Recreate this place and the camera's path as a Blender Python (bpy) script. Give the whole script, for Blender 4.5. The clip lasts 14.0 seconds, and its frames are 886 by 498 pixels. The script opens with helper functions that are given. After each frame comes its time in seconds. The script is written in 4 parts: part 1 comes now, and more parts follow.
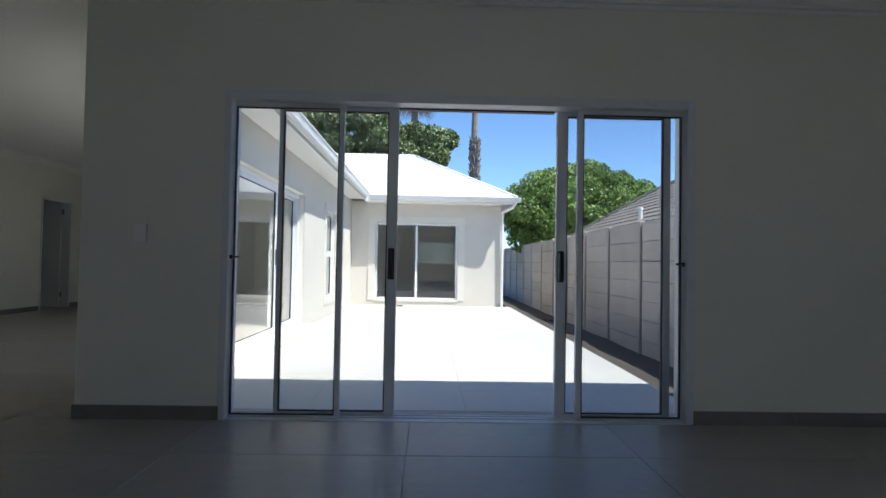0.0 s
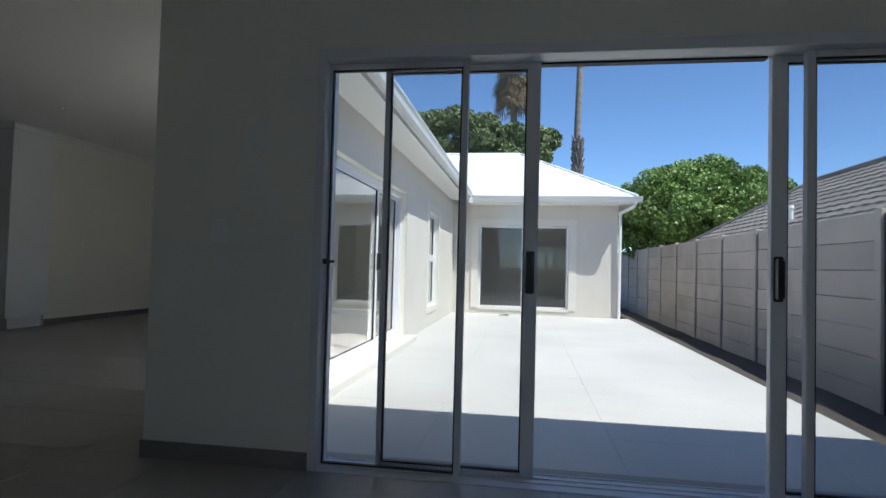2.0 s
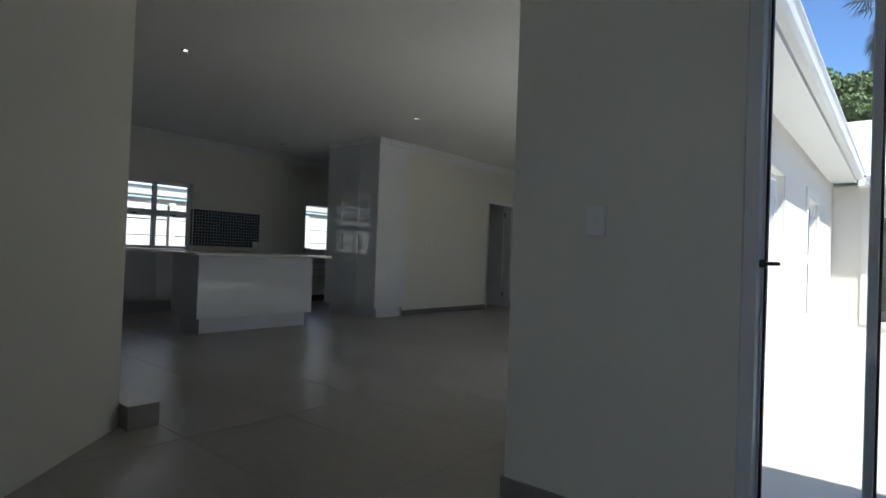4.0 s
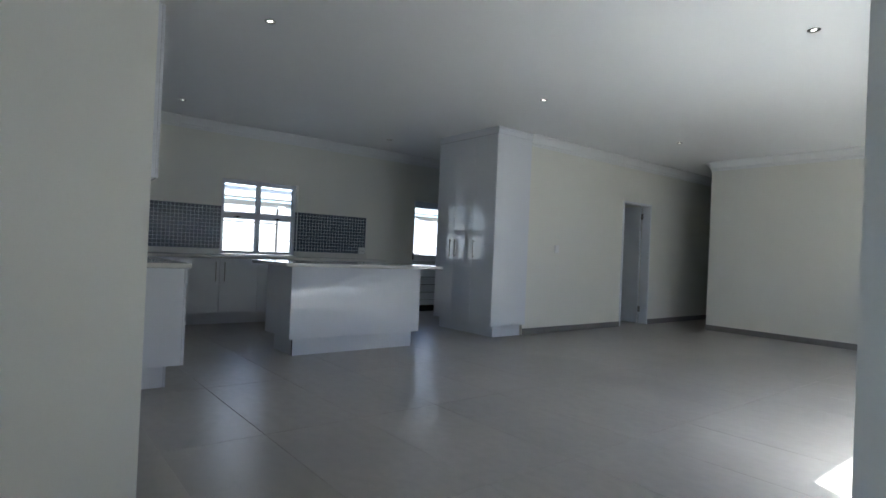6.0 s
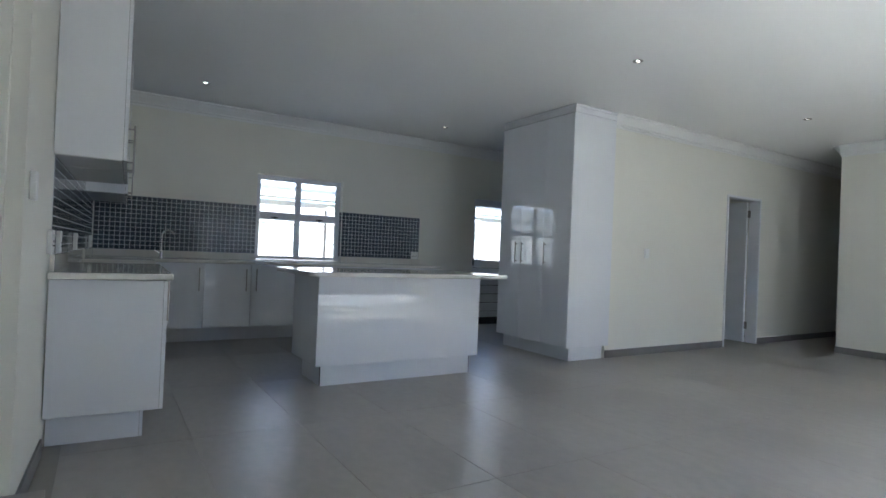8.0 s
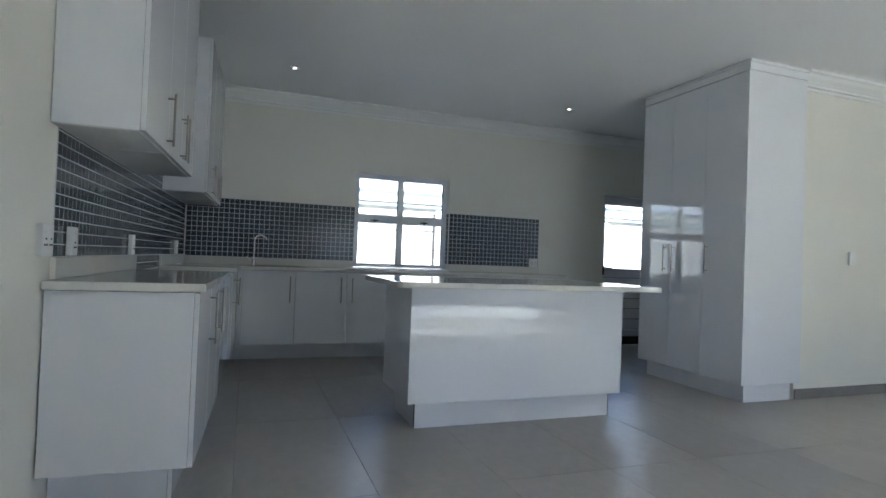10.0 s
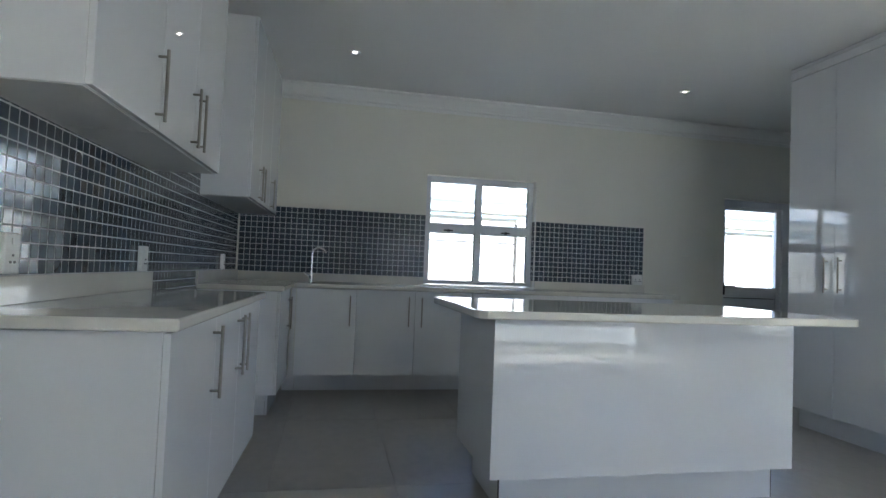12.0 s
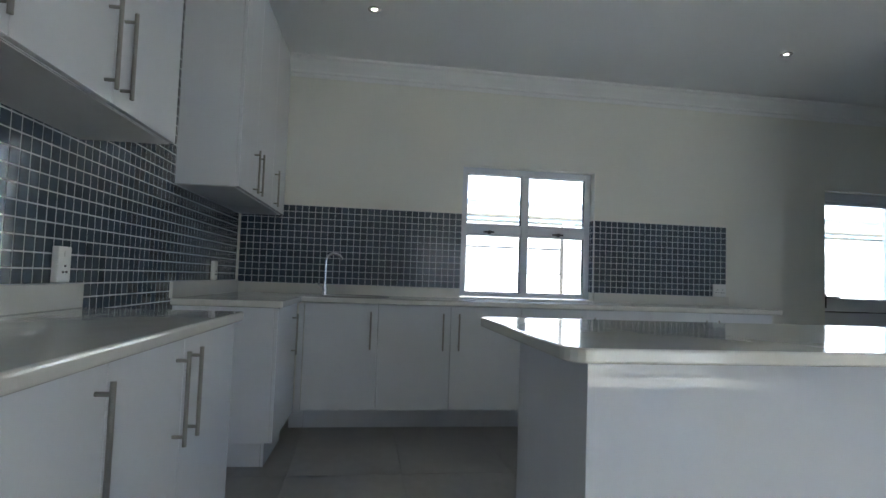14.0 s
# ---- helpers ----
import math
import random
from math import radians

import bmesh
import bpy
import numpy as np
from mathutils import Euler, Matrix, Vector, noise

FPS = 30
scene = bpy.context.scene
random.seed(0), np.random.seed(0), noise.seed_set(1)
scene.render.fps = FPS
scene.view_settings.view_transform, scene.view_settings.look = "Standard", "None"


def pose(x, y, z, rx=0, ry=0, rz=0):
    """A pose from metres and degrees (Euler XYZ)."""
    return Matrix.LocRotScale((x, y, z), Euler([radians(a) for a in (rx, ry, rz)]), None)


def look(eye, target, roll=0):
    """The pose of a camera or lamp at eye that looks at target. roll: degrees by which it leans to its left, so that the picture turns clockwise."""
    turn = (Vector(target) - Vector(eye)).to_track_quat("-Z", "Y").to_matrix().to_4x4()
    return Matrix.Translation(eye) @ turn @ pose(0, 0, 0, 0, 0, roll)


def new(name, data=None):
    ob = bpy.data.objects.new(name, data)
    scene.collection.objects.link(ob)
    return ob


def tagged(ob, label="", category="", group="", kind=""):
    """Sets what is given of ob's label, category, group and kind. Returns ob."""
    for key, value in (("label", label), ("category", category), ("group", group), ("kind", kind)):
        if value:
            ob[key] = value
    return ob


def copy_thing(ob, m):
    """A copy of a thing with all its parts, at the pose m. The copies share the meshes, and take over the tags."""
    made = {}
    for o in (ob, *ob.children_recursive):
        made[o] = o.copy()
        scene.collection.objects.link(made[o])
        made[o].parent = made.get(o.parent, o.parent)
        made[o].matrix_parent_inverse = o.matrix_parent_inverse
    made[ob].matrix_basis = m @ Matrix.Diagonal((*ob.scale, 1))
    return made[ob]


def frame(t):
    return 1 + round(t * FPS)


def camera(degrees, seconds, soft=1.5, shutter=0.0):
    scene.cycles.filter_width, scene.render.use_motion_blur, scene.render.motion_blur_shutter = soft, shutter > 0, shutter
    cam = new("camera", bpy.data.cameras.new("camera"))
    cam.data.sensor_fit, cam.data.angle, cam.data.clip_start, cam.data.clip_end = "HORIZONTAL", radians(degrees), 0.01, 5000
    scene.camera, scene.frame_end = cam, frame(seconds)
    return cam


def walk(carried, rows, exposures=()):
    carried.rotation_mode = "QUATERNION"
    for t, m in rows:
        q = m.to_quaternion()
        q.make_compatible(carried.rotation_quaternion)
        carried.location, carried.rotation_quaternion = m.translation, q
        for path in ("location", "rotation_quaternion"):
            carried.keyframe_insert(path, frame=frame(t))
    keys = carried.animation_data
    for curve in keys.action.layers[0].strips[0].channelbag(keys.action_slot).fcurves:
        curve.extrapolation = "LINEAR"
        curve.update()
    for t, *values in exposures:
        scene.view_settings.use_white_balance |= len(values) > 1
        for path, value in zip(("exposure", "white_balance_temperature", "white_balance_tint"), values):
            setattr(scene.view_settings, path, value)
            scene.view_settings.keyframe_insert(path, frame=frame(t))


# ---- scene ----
cam = camera(77.9, 14.0, soft=1.5)
PATH = [
    (0, (-0.218, 0.556, 0.979), (-0.169, 2.555, 1.031), 1.0),
    (0.5, (-0.25, 0.798, 0.985), (-0.193, 2.797, 1.0445), 1.1),
    (1, (-0.336, 1.034, 0.99), (-0.288, 3.033, 1.059), 1.2),
    (1.5, (-0.418, 1.235, 0.994), (-0.453, 3.233, 1.06), 1.3),
    (2, (-0.487, 1.438, 0.99), (-0.783, 3.414, 1.052), 1.5),
    (2.5, (-0.603, 1.557, 0.975), (-1.218, 3.459, 1.027), 1.8),
    (3, (-0.798, 1.697, 0.987), (-1.688, 3.487, 1.027), 2.0),
    (3.5, (-0.953, 1.826, 0.998), (-2.058, 3.492, 1.026), 2.2),
    (4, (-1.109, 2.033, 0.986), (-2.397, 3.563, 1.01), 2.1),
    (6.5, (-2.296, 2.974, 1.095), (-3.884, 4.189, 1.107), 2.5),
    (7, (-2.508, 3.17, 1.095), (-4.124, 4.349, 1.109), 2.4),
    (7.5, (-2.736, 3.349, 1.103), (-4.391, 4.471, 1.118), 2.4),
    (10, (-3.916, 3.995, 1.061), (-5.799, 4.669, 1.097), 2.2),
    (10.5, (-4.127, 4.075, 1.068), (-6.0465, 4.636, 1.111), 2.2),
    (11, (-4.338, 4.149, 1.077), (-6.279, 4.629, 1.128), 2.2),
    (11.5, (-4.555, 4.184, 1.078), (-6.508, 4.612, 1.146), 2.3),
    (12, (-4.782, 4.223, 1.078), (-6.74, 4.625, 1.154), 2.3),
    (12.5, (-5.022, 4.264, 1.076), (-6.987, 4.628, 1.163), 2.1),
    (13, (-5.253, 4.283, 1.077), (-7.224, 4.608, 1.177), 2.1),
    (13.5, (-5.46, 4.303, 1.063), (-7.434, 4.606, 1.173), 2.0),
    (14, (-5.67, 4.329, 1.071), (-7.646, 4.62, 1.18), 2.0),
]
EXPOSURES = [(0.0, 0.82, 6200, 5), (1.5, 0.62, 6150, 5), (2.0, 0.49, 6120, 5), (3.0, 0.57, 6150, 5), (4.0, 1.13, 6200, 5), (6.3, 2.53, 5650, 6), (7.5, 2.82, 5700, 6), (10.0, 3.03, 5800, 4), (14.0, 3.1, 5900, 4)]
walk(cam, [(t, look(eye, target, roll)) for t, eye, target, roll in PATH], EXPOSURES)

# ---- daylight ----
SUN_WAY = Vector((-0.57, 0.34, -1.0)).normalized()
SUN_ELEVATION = math.asin(-SUN_WAY.z)
SUN_AZIMUTH = math.atan2(-SUN_WAY.x, -SUN_WAY.y)
world = bpy.data.worlds.new("world")
world.use_nodes = True
scene.world = world
wn = world.node_tree
sky = wn.nodes.new("ShaderNodeTexSky")
sky.sky_type = "NISHITA"
sky.sun_disc = False
sky.sun_elevation = SUN_ELEVATION
sky.sun_rotation = SUN_AZIMUTH
sky.air_density = 0.7
sky.dust_density = 0.0
sky.ozone_density = 6.0
background = wn.nodes["Background"]
background.inputs["Strength"].default_value = 0.13
wn.links.new(sky.outputs["Color"], background.inputs["Color"])
sun = new("sun", bpy.data.lights.new("sun", "SUN"))
sun.data.energy = 4.2
sun.data.angle = radians(0.55)
sun.data.color = (1.0, 0.95, 0.88)
sun.matrix_world = look((8, -6, 18), Vector((8, -6, 18)) + SUN_WAY)


# ---- materials ----
def material(name, color, rough=0.6, metal=0.0, vary=0.08, scale=3.0, fine=60.0, bump=0.05, piece=0.0, spec=0.5, coat=0.0, stretch=(1, 1, 1), wear=None, island=0.0):
    """A painted, stone or metal surface: broad stains, fine grain in colour and relief, and a tone of its own for each piece."""
    m = bpy.data.materials.new(name)
    m.use_nodes = True
    n, l = m.node_tree.nodes, m.node_tree.links
    b = n["Principled BSDF"]
    co = n.new("ShaderNodeTexCoord")
    mp = n.new("ShaderNodeMapping")
    mp.inputs["Scale"].default_value = stretch
    geo = n.new("ShaderNodeNewGeometry")
    l.new(geo.outputs["Position"], mp.inputs["Vector"])
    big, small = n.new("ShaderNodeTexNoise"), n.new("ShaderNodeTexNoise")
    big.inputs["Scale"].default_value, big.inputs["Detail"].default_value = scale, 5
    small.inputs["Scale"].default_value, small.inputs["Detail"].default_value = fine, 3
    l.new(mp.outputs["Vector"], big.inputs["Vector"])
    l.new(mp.outputs["Vector"], small.inputs["Vector"])
    mix = n.new("ShaderNodeMix")
    mix.data_type = "FLOAT"
    mix.inputs["Factor"].default_value = 0.35
    l.new(big.outputs["Fac"], mix.inputs["A"])
    l.new(small.outputs["Fac"], mix.inputs["B"])
    rng = n.new("ShaderNodeMapRange")
    rng.inputs["From Min"].default_value, rng.inputs["From Max"].default_value = 0.3, 0.7
    rng.inputs["To Min"].default_value, rng.inputs["To Max"].default_value = 1 - vary, 1 + vary
    l.new(mix.outputs["Result"], rng.inputs["Value"])
    value = rng.outputs["Result"]
    for amount, node, out in ((piece, "ShaderNodeObjectInfo", "Random"), (island, "ShaderNodeNewGeometry", "Random Per Island")):
        if amount:
            info = n.new(node)
            r2 = n.new("ShaderNodeMapRange")
            r2.inputs["To Min"].default_value, r2.inputs["To Max"].default_value = 1 - amount, 1 + amount
            l.new(info.outputs[out], r2.inputs["Value"])
            mul = n.new("ShaderNodeMath")
            mul.operation = "MULTIPLY"
            l.new(value, mul.inputs[0])
            l.new(r2.outputs["Result"], mul.inputs[1])
            value = mul.outputs["Value"]
    tint = n.new("ShaderNodeVectorMath")
    tint.operation = "SCALE"
    tint.inputs[0].default_value = color
    l.new(value, tint.inputs["Scale"])
    colour = tint.outputs["Vector"]
    if wear:
        spot = n.new("ShaderNodeTexNoise")
        spot.inputs["Scale"].default_value, spot.inputs["Detail"].default_value = wear[1], 6
        l.new(geo.outputs["Position"], spot.inputs["Vector"])
        sr = n.new("ShaderNodeMapRange")
        sr.inputs["From Min"].default_value, sr.inputs["From Max"].default_value = wear[2], wear[2] + 0.15
        sr.inputs["To Max"].default_value = wear[3]
        l.new(spot.outputs["Fac"], sr.inputs["Value"])
        mc = n.new("ShaderNodeMix")
        mc.data_type = "RGBA"
        l.new(sr.outputs["Result"], mc.inputs["Factor"])
        l.new(colour, mc.inputs[6])
        mc.inputs[7].default_value = (*wear[0], 1)
        colour = mc.outputs[2]
    l.new(colour, b.inputs["Base Color"])
    rr = n.new("ShaderNodeMapRange")
    rr.inputs["To Min"].default_value, rr.inputs["To Max"].default_value = max(rough * 0.8, 0.02), min(rough * 1.2, 1)
    l.new(big.outputs["Fac"], rr.inputs["Value"])
    l.new(rr.outputs["Result"], b.inputs["Roughness"])
    b.inputs["Metallic"].default_value = metal
    b.inputs["Specular IOR Level"].default_value = spec
    b.inputs["Coat Weight"].default_value = coat
    b.inputs["Coat Roughness"].default_value = 0.05
    if bump:
        bp = n.new("ShaderNodeBump")
        bp.inputs["Strength"].default_value, bp.inputs["Distance"].default_value = bump, 0.01
        l.new(small.outputs["Fac"], bp.inputs["Height"])
        l.new(bp.outputs["Normal"], b.inputs["Normal"])
    return m


def glass_material(name, tint, rough=0.0):
    m = bpy.data.materials.new(name)
    m.use_nodes = True
    b = m.node_tree.nodes["Principled BSDF"]
    b.inputs["Base Color"].default_value = (*tint, 1)
    b.inputs["Transmission Weight"].default_value = 1
    b.inputs["Roughness"].default_value = rough
    b.inputs["IOR"].default_value = 1.45
    return m


def lamp_material(name, color, strength):
    m = bpy.data.materials.new(name)
    m.use_nodes = True
    b = m.node_tree.nodes["Principled BSDF"]
    b.inputs["Emission Color"].default_value = (*color, 1)
    b.inputs["Emission Strength"].default_value = strength
    return m


PAINT = material("wall_paint", (0.785, 0.77, 0.695), 0.55, vary=0.025, scale=1.2, fine=140, bump=0.06)
CEIL = material("ceiling_paint", (0.86, 0.86, 0.85), 0.8, vary=0.02, scale=0.8, fine=120, bump=0.04)
CORNICE = material("cornice_paint", (0.82, 0.82, 0.80), 0.6, vary=0.02, bump=0.02)
TILE_FLOOR = material("porcelain_floor_tile", (0.40, 0.375, 0.345), 0.36, vary=0.15, scale=0.9, fine=14, bump=0.02, piece=0.02, stretch=(0.8, 1.2, 1), wear=((0.345, 0.325, 0.30), 0.9, 0.5, 0.6))
GROUT_PALE = material("pale_grout", (0.55, 0.54, 0.515), 0.9, vary=0.1, fine=90)
GROUT = material("grout", (0.37, 0.35, 0.32), 0.9, vary=0.1, fine=90)
SKIRT = material("skirting_tile", (0.22, 0.21, 0.205), 0.35, vary=0.12, scale=4, fine=50, piece=0.05)
PAVE = material("courtyard_tile", (0.54, 0.53, 0.505), 0.6, vary=0.09, scale=0.9, fine=40, bump=0.08, piece=0.012, wear=((0.495, 0.48, 0.45), 0.7, 0.5, 0.6))
PLASTER = material("outside_plaster", (0.63, 0.60, 0.54), 0.85, vary=0.05, scale=1.5, fine=90, bump=0.25)
PLASTER_BAND = material("plaster_band", (0.68, 0.66, 0.60), 0.85, vary=0.04, fine=90, bump=0.2)
WHITE_TRIM = material("white_fascia_paint", (0.80, 0.80, 0.78), 0.45, vary=0.03, scale=2, bump=0.03)
ROOF_METAL = material("white_roof_sheet", (0.78, 0.79, 0.79), 0.4, vary=0.03, scale=0.6, fine=30, bump=0.03)
ALU = material("white_aluminium", (0.72, 0.73, 0.76), 0.38, vary=0.02, scale=6, fine=200, bump=0.02)
SEAL = material("black_glazing_seal", (0.02, 0.02, 0.022), 0.6, vary=0.1, bump=0)
BLACK = material("black_handle_plastic", (0.025, 0.025, 0.028), 0.35, vary=0.1, scale=20, bump=0.02)
GLOSS = material("white_gloss_board", (0.80, 0.81, 0.83), 0.02, vary=0.012, scale=2, fine=40, bump=0.0, coat=0.15)
BOARD = material("cabinet_underside_board", (0.66, 0.66, 0.66), 0.5, vary=0.03, bump=0.02)
GAP = material("dark_board_edge", (0.05, 0.05, 0.05), 0.7, vary=0.1, bump=0)
QUARTZ = material("cream_quartz", (0.74, 0.72, 0.66), 0.12, vary=0.04, scale=8, fine=220, bump=0.004, coat=0.3)
STEEL = material("brushed_steel", (0.34, 0.325, 0.30), 0.32, 1.0, vary=0.06, scale=10, fine=300, bump=0.03, stretch=(1, 1, 0.1))
CHROME = material("chrome", (0.75, 0.75, 0.76), 0.08, 1.0, vary=0.03, bump=0)
MOSAIC = material("slate_blue_mosaic", (0.060, 0.078, 0.100), 0.09, vary=0.22, scale=30, fine=90, bump=0.05, piece=0.22, island=0.0, coat=0.3)
MOSAIC_REST = material("slate_blue_mosaic_joined", (0.060, 0.078, 0.100), 0.09, vary=0.22, scale=30, fine=90, bump=0.05, island=0.22, coat=0.3)
MOSAIC_GROUT = material("pale_mosaic_grout", (0.66, 0.67, 0.68), 0.9, vary=0.08, fine=120)
PLATE = material("white_switch_plastic", (0.82, 0.82, 0.80), 0.35, vary=0.02, bump=0.0)
DOORW = material("white_door_paint", (0.74, 0.75, 0.76), 0.4, vary=0.02, scale=2, bump=0.03)
CONCRETE = material("precast_concrete_panel", (0.48, 0.435, 0.39), 0.9, vary=0.16, scale=2.2, fine=70, bump=0.3, piece=0.08, wear=((0.33, 0.30, 0.26), 1.1, 0.55, 0.5))
JOINT = material("dark_open_joint", (0.05, 0.045, 0.04), 0.95, vary=0.2, bump=0.1)
CONCRETE_W = material("white_painted_panel", (0.74, 0.73, 0.71), 0.85, vary=0.06, scale=2, fine=70, bump=0.2, piece=0.03)
# soil darkened in colour to stand in for the boundary wall's shade
SOIL = material("shaded_soil", (0.055, 0.046, 0.039), 0.95, vary=0.3, scale=3, fine=60, bump=0.6)
GROUND = material("dry_ground", (0.20, 0.17, 0.12), 0.95, vary=0.25, scale=0.4, fine=8, bump=0.4)
ROOF_TILE = material("grey_concrete_roof_tile", (0.25, 0.225, 0.20), 0.85, vary=0.15, scale=1.5, fine=30, bump=0.2, island=0.12)
BARK = material("tree_bark", (0.12, 0.095, 0.07), 0.9, vary=0.35, scale=3, fine=25, bump=0.6, stretch=(3, 3, 0.7))
PALM_BARK = material("palm_bark", (0.215, 0.20, 0.185), 0.9, vary=0.35, scale=4, fine=20, bump=0.6, stretch=(1, 1, 5))
LEAF_DARK = material("dark_green_leaves", (0.145, 0.190, 0.075), 0.55, vary=0.35, scale=0.8, fine=6, bump=0, island=0.35)
LEAF_BUSH = material("fresh_green_leaves", (0.175, 0.270, 0.060), 0.5, vary=0.35, scale=0.8, fine=6, bump=0, island=0.35)
FROND = material("palm_frond", (0.13, 0.15, 0.08), 0.6, vary=0.3, scale=1, fine=8, bump=0, island=0.3)
FROND_DRY = material("dry_palm_frond", (0.26, 0.20, 0.12), 0.8, vary=0.3, scale=1, fine=8, bump=0, island=0.3)
GLASS = glass_material("clear_glass", (0.96, 0.97, 0.975))
GLASS_GREY = glass_material("window_glass", (0.985, 1.0, 0.995))
LAMP_GLOW = lamp_material("downlight_glow", (1.0, 0.93, 0.80), 3.0)


# ---- building helpers ----
def box(bm, x0, y0, z0, x1, y1, z1, bevel=0.0, seg=1):
    """Adds an upright box to bm, with its edges bevelled."""
    v = bmesh.ops.create_cube(bm, size=1.0, matrix=Matrix.LocRotScale(((x0 + x1) / 2, (y0 + y1) / 2, (z0 + z1) / 2), None, (abs(x1 - x0), abs(y1 - y0), abs(z1 - z0))))["verts"]
    if bevel:
        bmesh.ops.bevel(bm, geom=list({e for w in v for e in w.link_edges}), offset=bevel, segments=seg, affect="EDGES", profile=0.5)
    return bm


def rod(bm, a, b, r0, r1=None, sides=10):
    """Adds a rod or cone from a to b."""
    a, b = Vector(a), Vector(b)
    m = Matrix.Translation((a + b) / 2) @ (b - a).to_track_quat("Z", "Y").to_matrix().to_4x4()
    bmesh.ops.create_cone(bm, cap_ends=True, segments=sides, radius1=r0, radius2=r0 if r1 is None else r1, depth=(b - a).length, matrix=m)
    return bm


def mesh_of(name, bm, mat, smooth=False):
    me = bpy.data.meshes.new(name)
    bm.to_mesh(me)
    bm.free()
    me.materials.append(mat)
    if smooth:
        for p in me.polygons:
            p.use_smooth = True
    return me


def part(name, bm, mat, parent, label="", smooth=False):
    ob = new(name, mesh_of(name, bm, mat, smooth))
    ob.parent = parent
    if label:
        tagged(ob, label)
    return ob


def thing(name, at, label, category, group="", kind="", turn=0):
    ob = new(name)
    ob.empty_display_size = 0.1
    ob.matrix_world = pose(*at, 0, 0, turn)
    return tagged(ob, label, category, group, kind)


def structure(name, bm, mat, label, smooth=False):
    return tagged(new(name, mesh_of(name, bm, mat, smooth)), label, name.split("_")[0], kind="structure")


def slab(*a, bevel=0.0):
    return box(bmesh.new(), *a, bevel=bevel)


def wall_cells(axis, face0, face1, u0, u1, z0, z1, holes):
    """A wall of thickness face0..face1 along x (axis 'x') or y, from u0 to u1, with openings (ua, ub, za, zb) through it."""
    bm = bmesh.new()
    us = sorted({u0, u1, *[h[0] for h in holes], *[h[1] for h in holes]})
    for a, b in zip(us, us[1:]):
        cuts = sorted([(h[2], h[3]) for h in holes if h[0] <= a + 1e-6 and h[1] >= b - 1e-6])
        z = z0
        for za, zb in cuts + [(z1, z1)]:
            if za - z > 1e-4:
                if axis == "x":
                    box(bm, a, face0, z, b, face1, za)
                else:
                    box(bm, face0, a, z, face1, b, za)
            z = zb
    bmesh.ops.remove_doubles(bm, verts=bm.verts, dist=1e-5)
    return bm


def sweep(bm, p0, p1, inward, profile):
    """Runs a profile of (out, down) points along p0-p1; out is measured along inward from the line."""
    p0, p1, n = Vector(p0), Vector(p1), Vector(inward)
    rows = [[bm.verts.new(p + n * o + Vector((0, 0, d))) for o, d in profile] for p in (p0, p1)]
    k = len(profile)
    for i in range(k):
        j = (i + 1) % k
        bm.faces.new((rows[0][i], rows[0][j], rows[1][j], rows[1][i]))
    bm.faces.new(rows[0][::-1])
    bm.faces.new(rows[1])
    bmesh.ops.recalc_face_normals(bm, faces=bm.faces)
    return bm


# ---- plan of the house (inside faces) ----
CEILING = 2.75
SLIDER_Y = 3.96          # wall of the large sliding door
EAST_X = -2.357          # east wall of the open-plan room
OUT_X = -2.07            # its outer face
NORTH_Y = 11.83
BACK_X = -9.99           # kitchen back wall
SOUTH_Y = 3.26           # kitchen side wall
HALL_X = -7.25
DOOR_Y = 3.195           # wall beside it with the stepped door
PIER = (-4.33, 3.195)     # corner where the slanting wall starts
COURT_Z = -0.03
FAR_Y = 13.55

structure("wall_slider", wall_cells("x", SLIDER_Y, 4.24, EAST_X, 3.6, 0, CEILING, [(-1.50, 1.45, -0.0, 2.035)]), PAINT, "cream painted plaster wall with a wide sliding door opening")
structure("wall_east", wall_cells("y", EAST_X, OUT_X - 0.012, 4.24, NORTH_Y + 0.2, 0, CEILING, [(5.4, 8.68, 0.05, 1.95), (10.35, 11.35, 0.3, 1.9)]), PAINT, "cream painted wall with glass door and window openings")
structure("wall_east_outside", wall_cells("y", OUT_X - 0.012, OUT_X, 4.24, FAR_Y, -0.1, CEILING - 0.1, [(5.4, 8.68, 0.05, 1.95), (10.35, 11.35, 0.3, 1.9)]), PLASTER, "beige plastered outside wall facing the courtyard")
structure("wall_slider_outside", wall_cells("x", 4.24, 4.252, OUT_X, 3.6, -0.1, CEILING - 0.1, [(-1.50, 1.45, -0.1, 2.035)]), PLASTER, "beige plastered outside wall round the sliding door")
structure("wall_north", slab(-6.404, NORTH_Y, 0, EAST_X - 0.002, NORTH_Y + 0.2, CEILING), PAINT, "plain cream painted wall of the open-plan room")
structure("wall_hall", wall_cells("y", HALL_X - 0.14, HALL_X, 8.345, 16.0, 0, CEILING, [(10.63, 11.47, 0, 2.06)]), PAINT, "cream painted hall wall with an open doorway")
structure("wall_passage", slab(-6.404, NORTH_Y + 0.202, 0, -6.264, 16.0, CEILING), PAINT, "cream painted passage wall in deep shade")
structure("wall_passage_end", slab(HALL_X, 16.002, 0, -6.264, 16.15, CEILING), PAINT, "cream painted end wall of the passage")
structure("wall_kitchen_back", wall_cells("y", BACK_X - 0.26, BACK_X, SOUTH_Y - 0.2, 13.2, 0, CEILING, [(5.11, 6.23, 0.92, 2.0), (8.40, 9.38, 0, 1.98)]), PAINT, "cream painted kitchen wall with a window and a back door")
bm = bmesh.new()
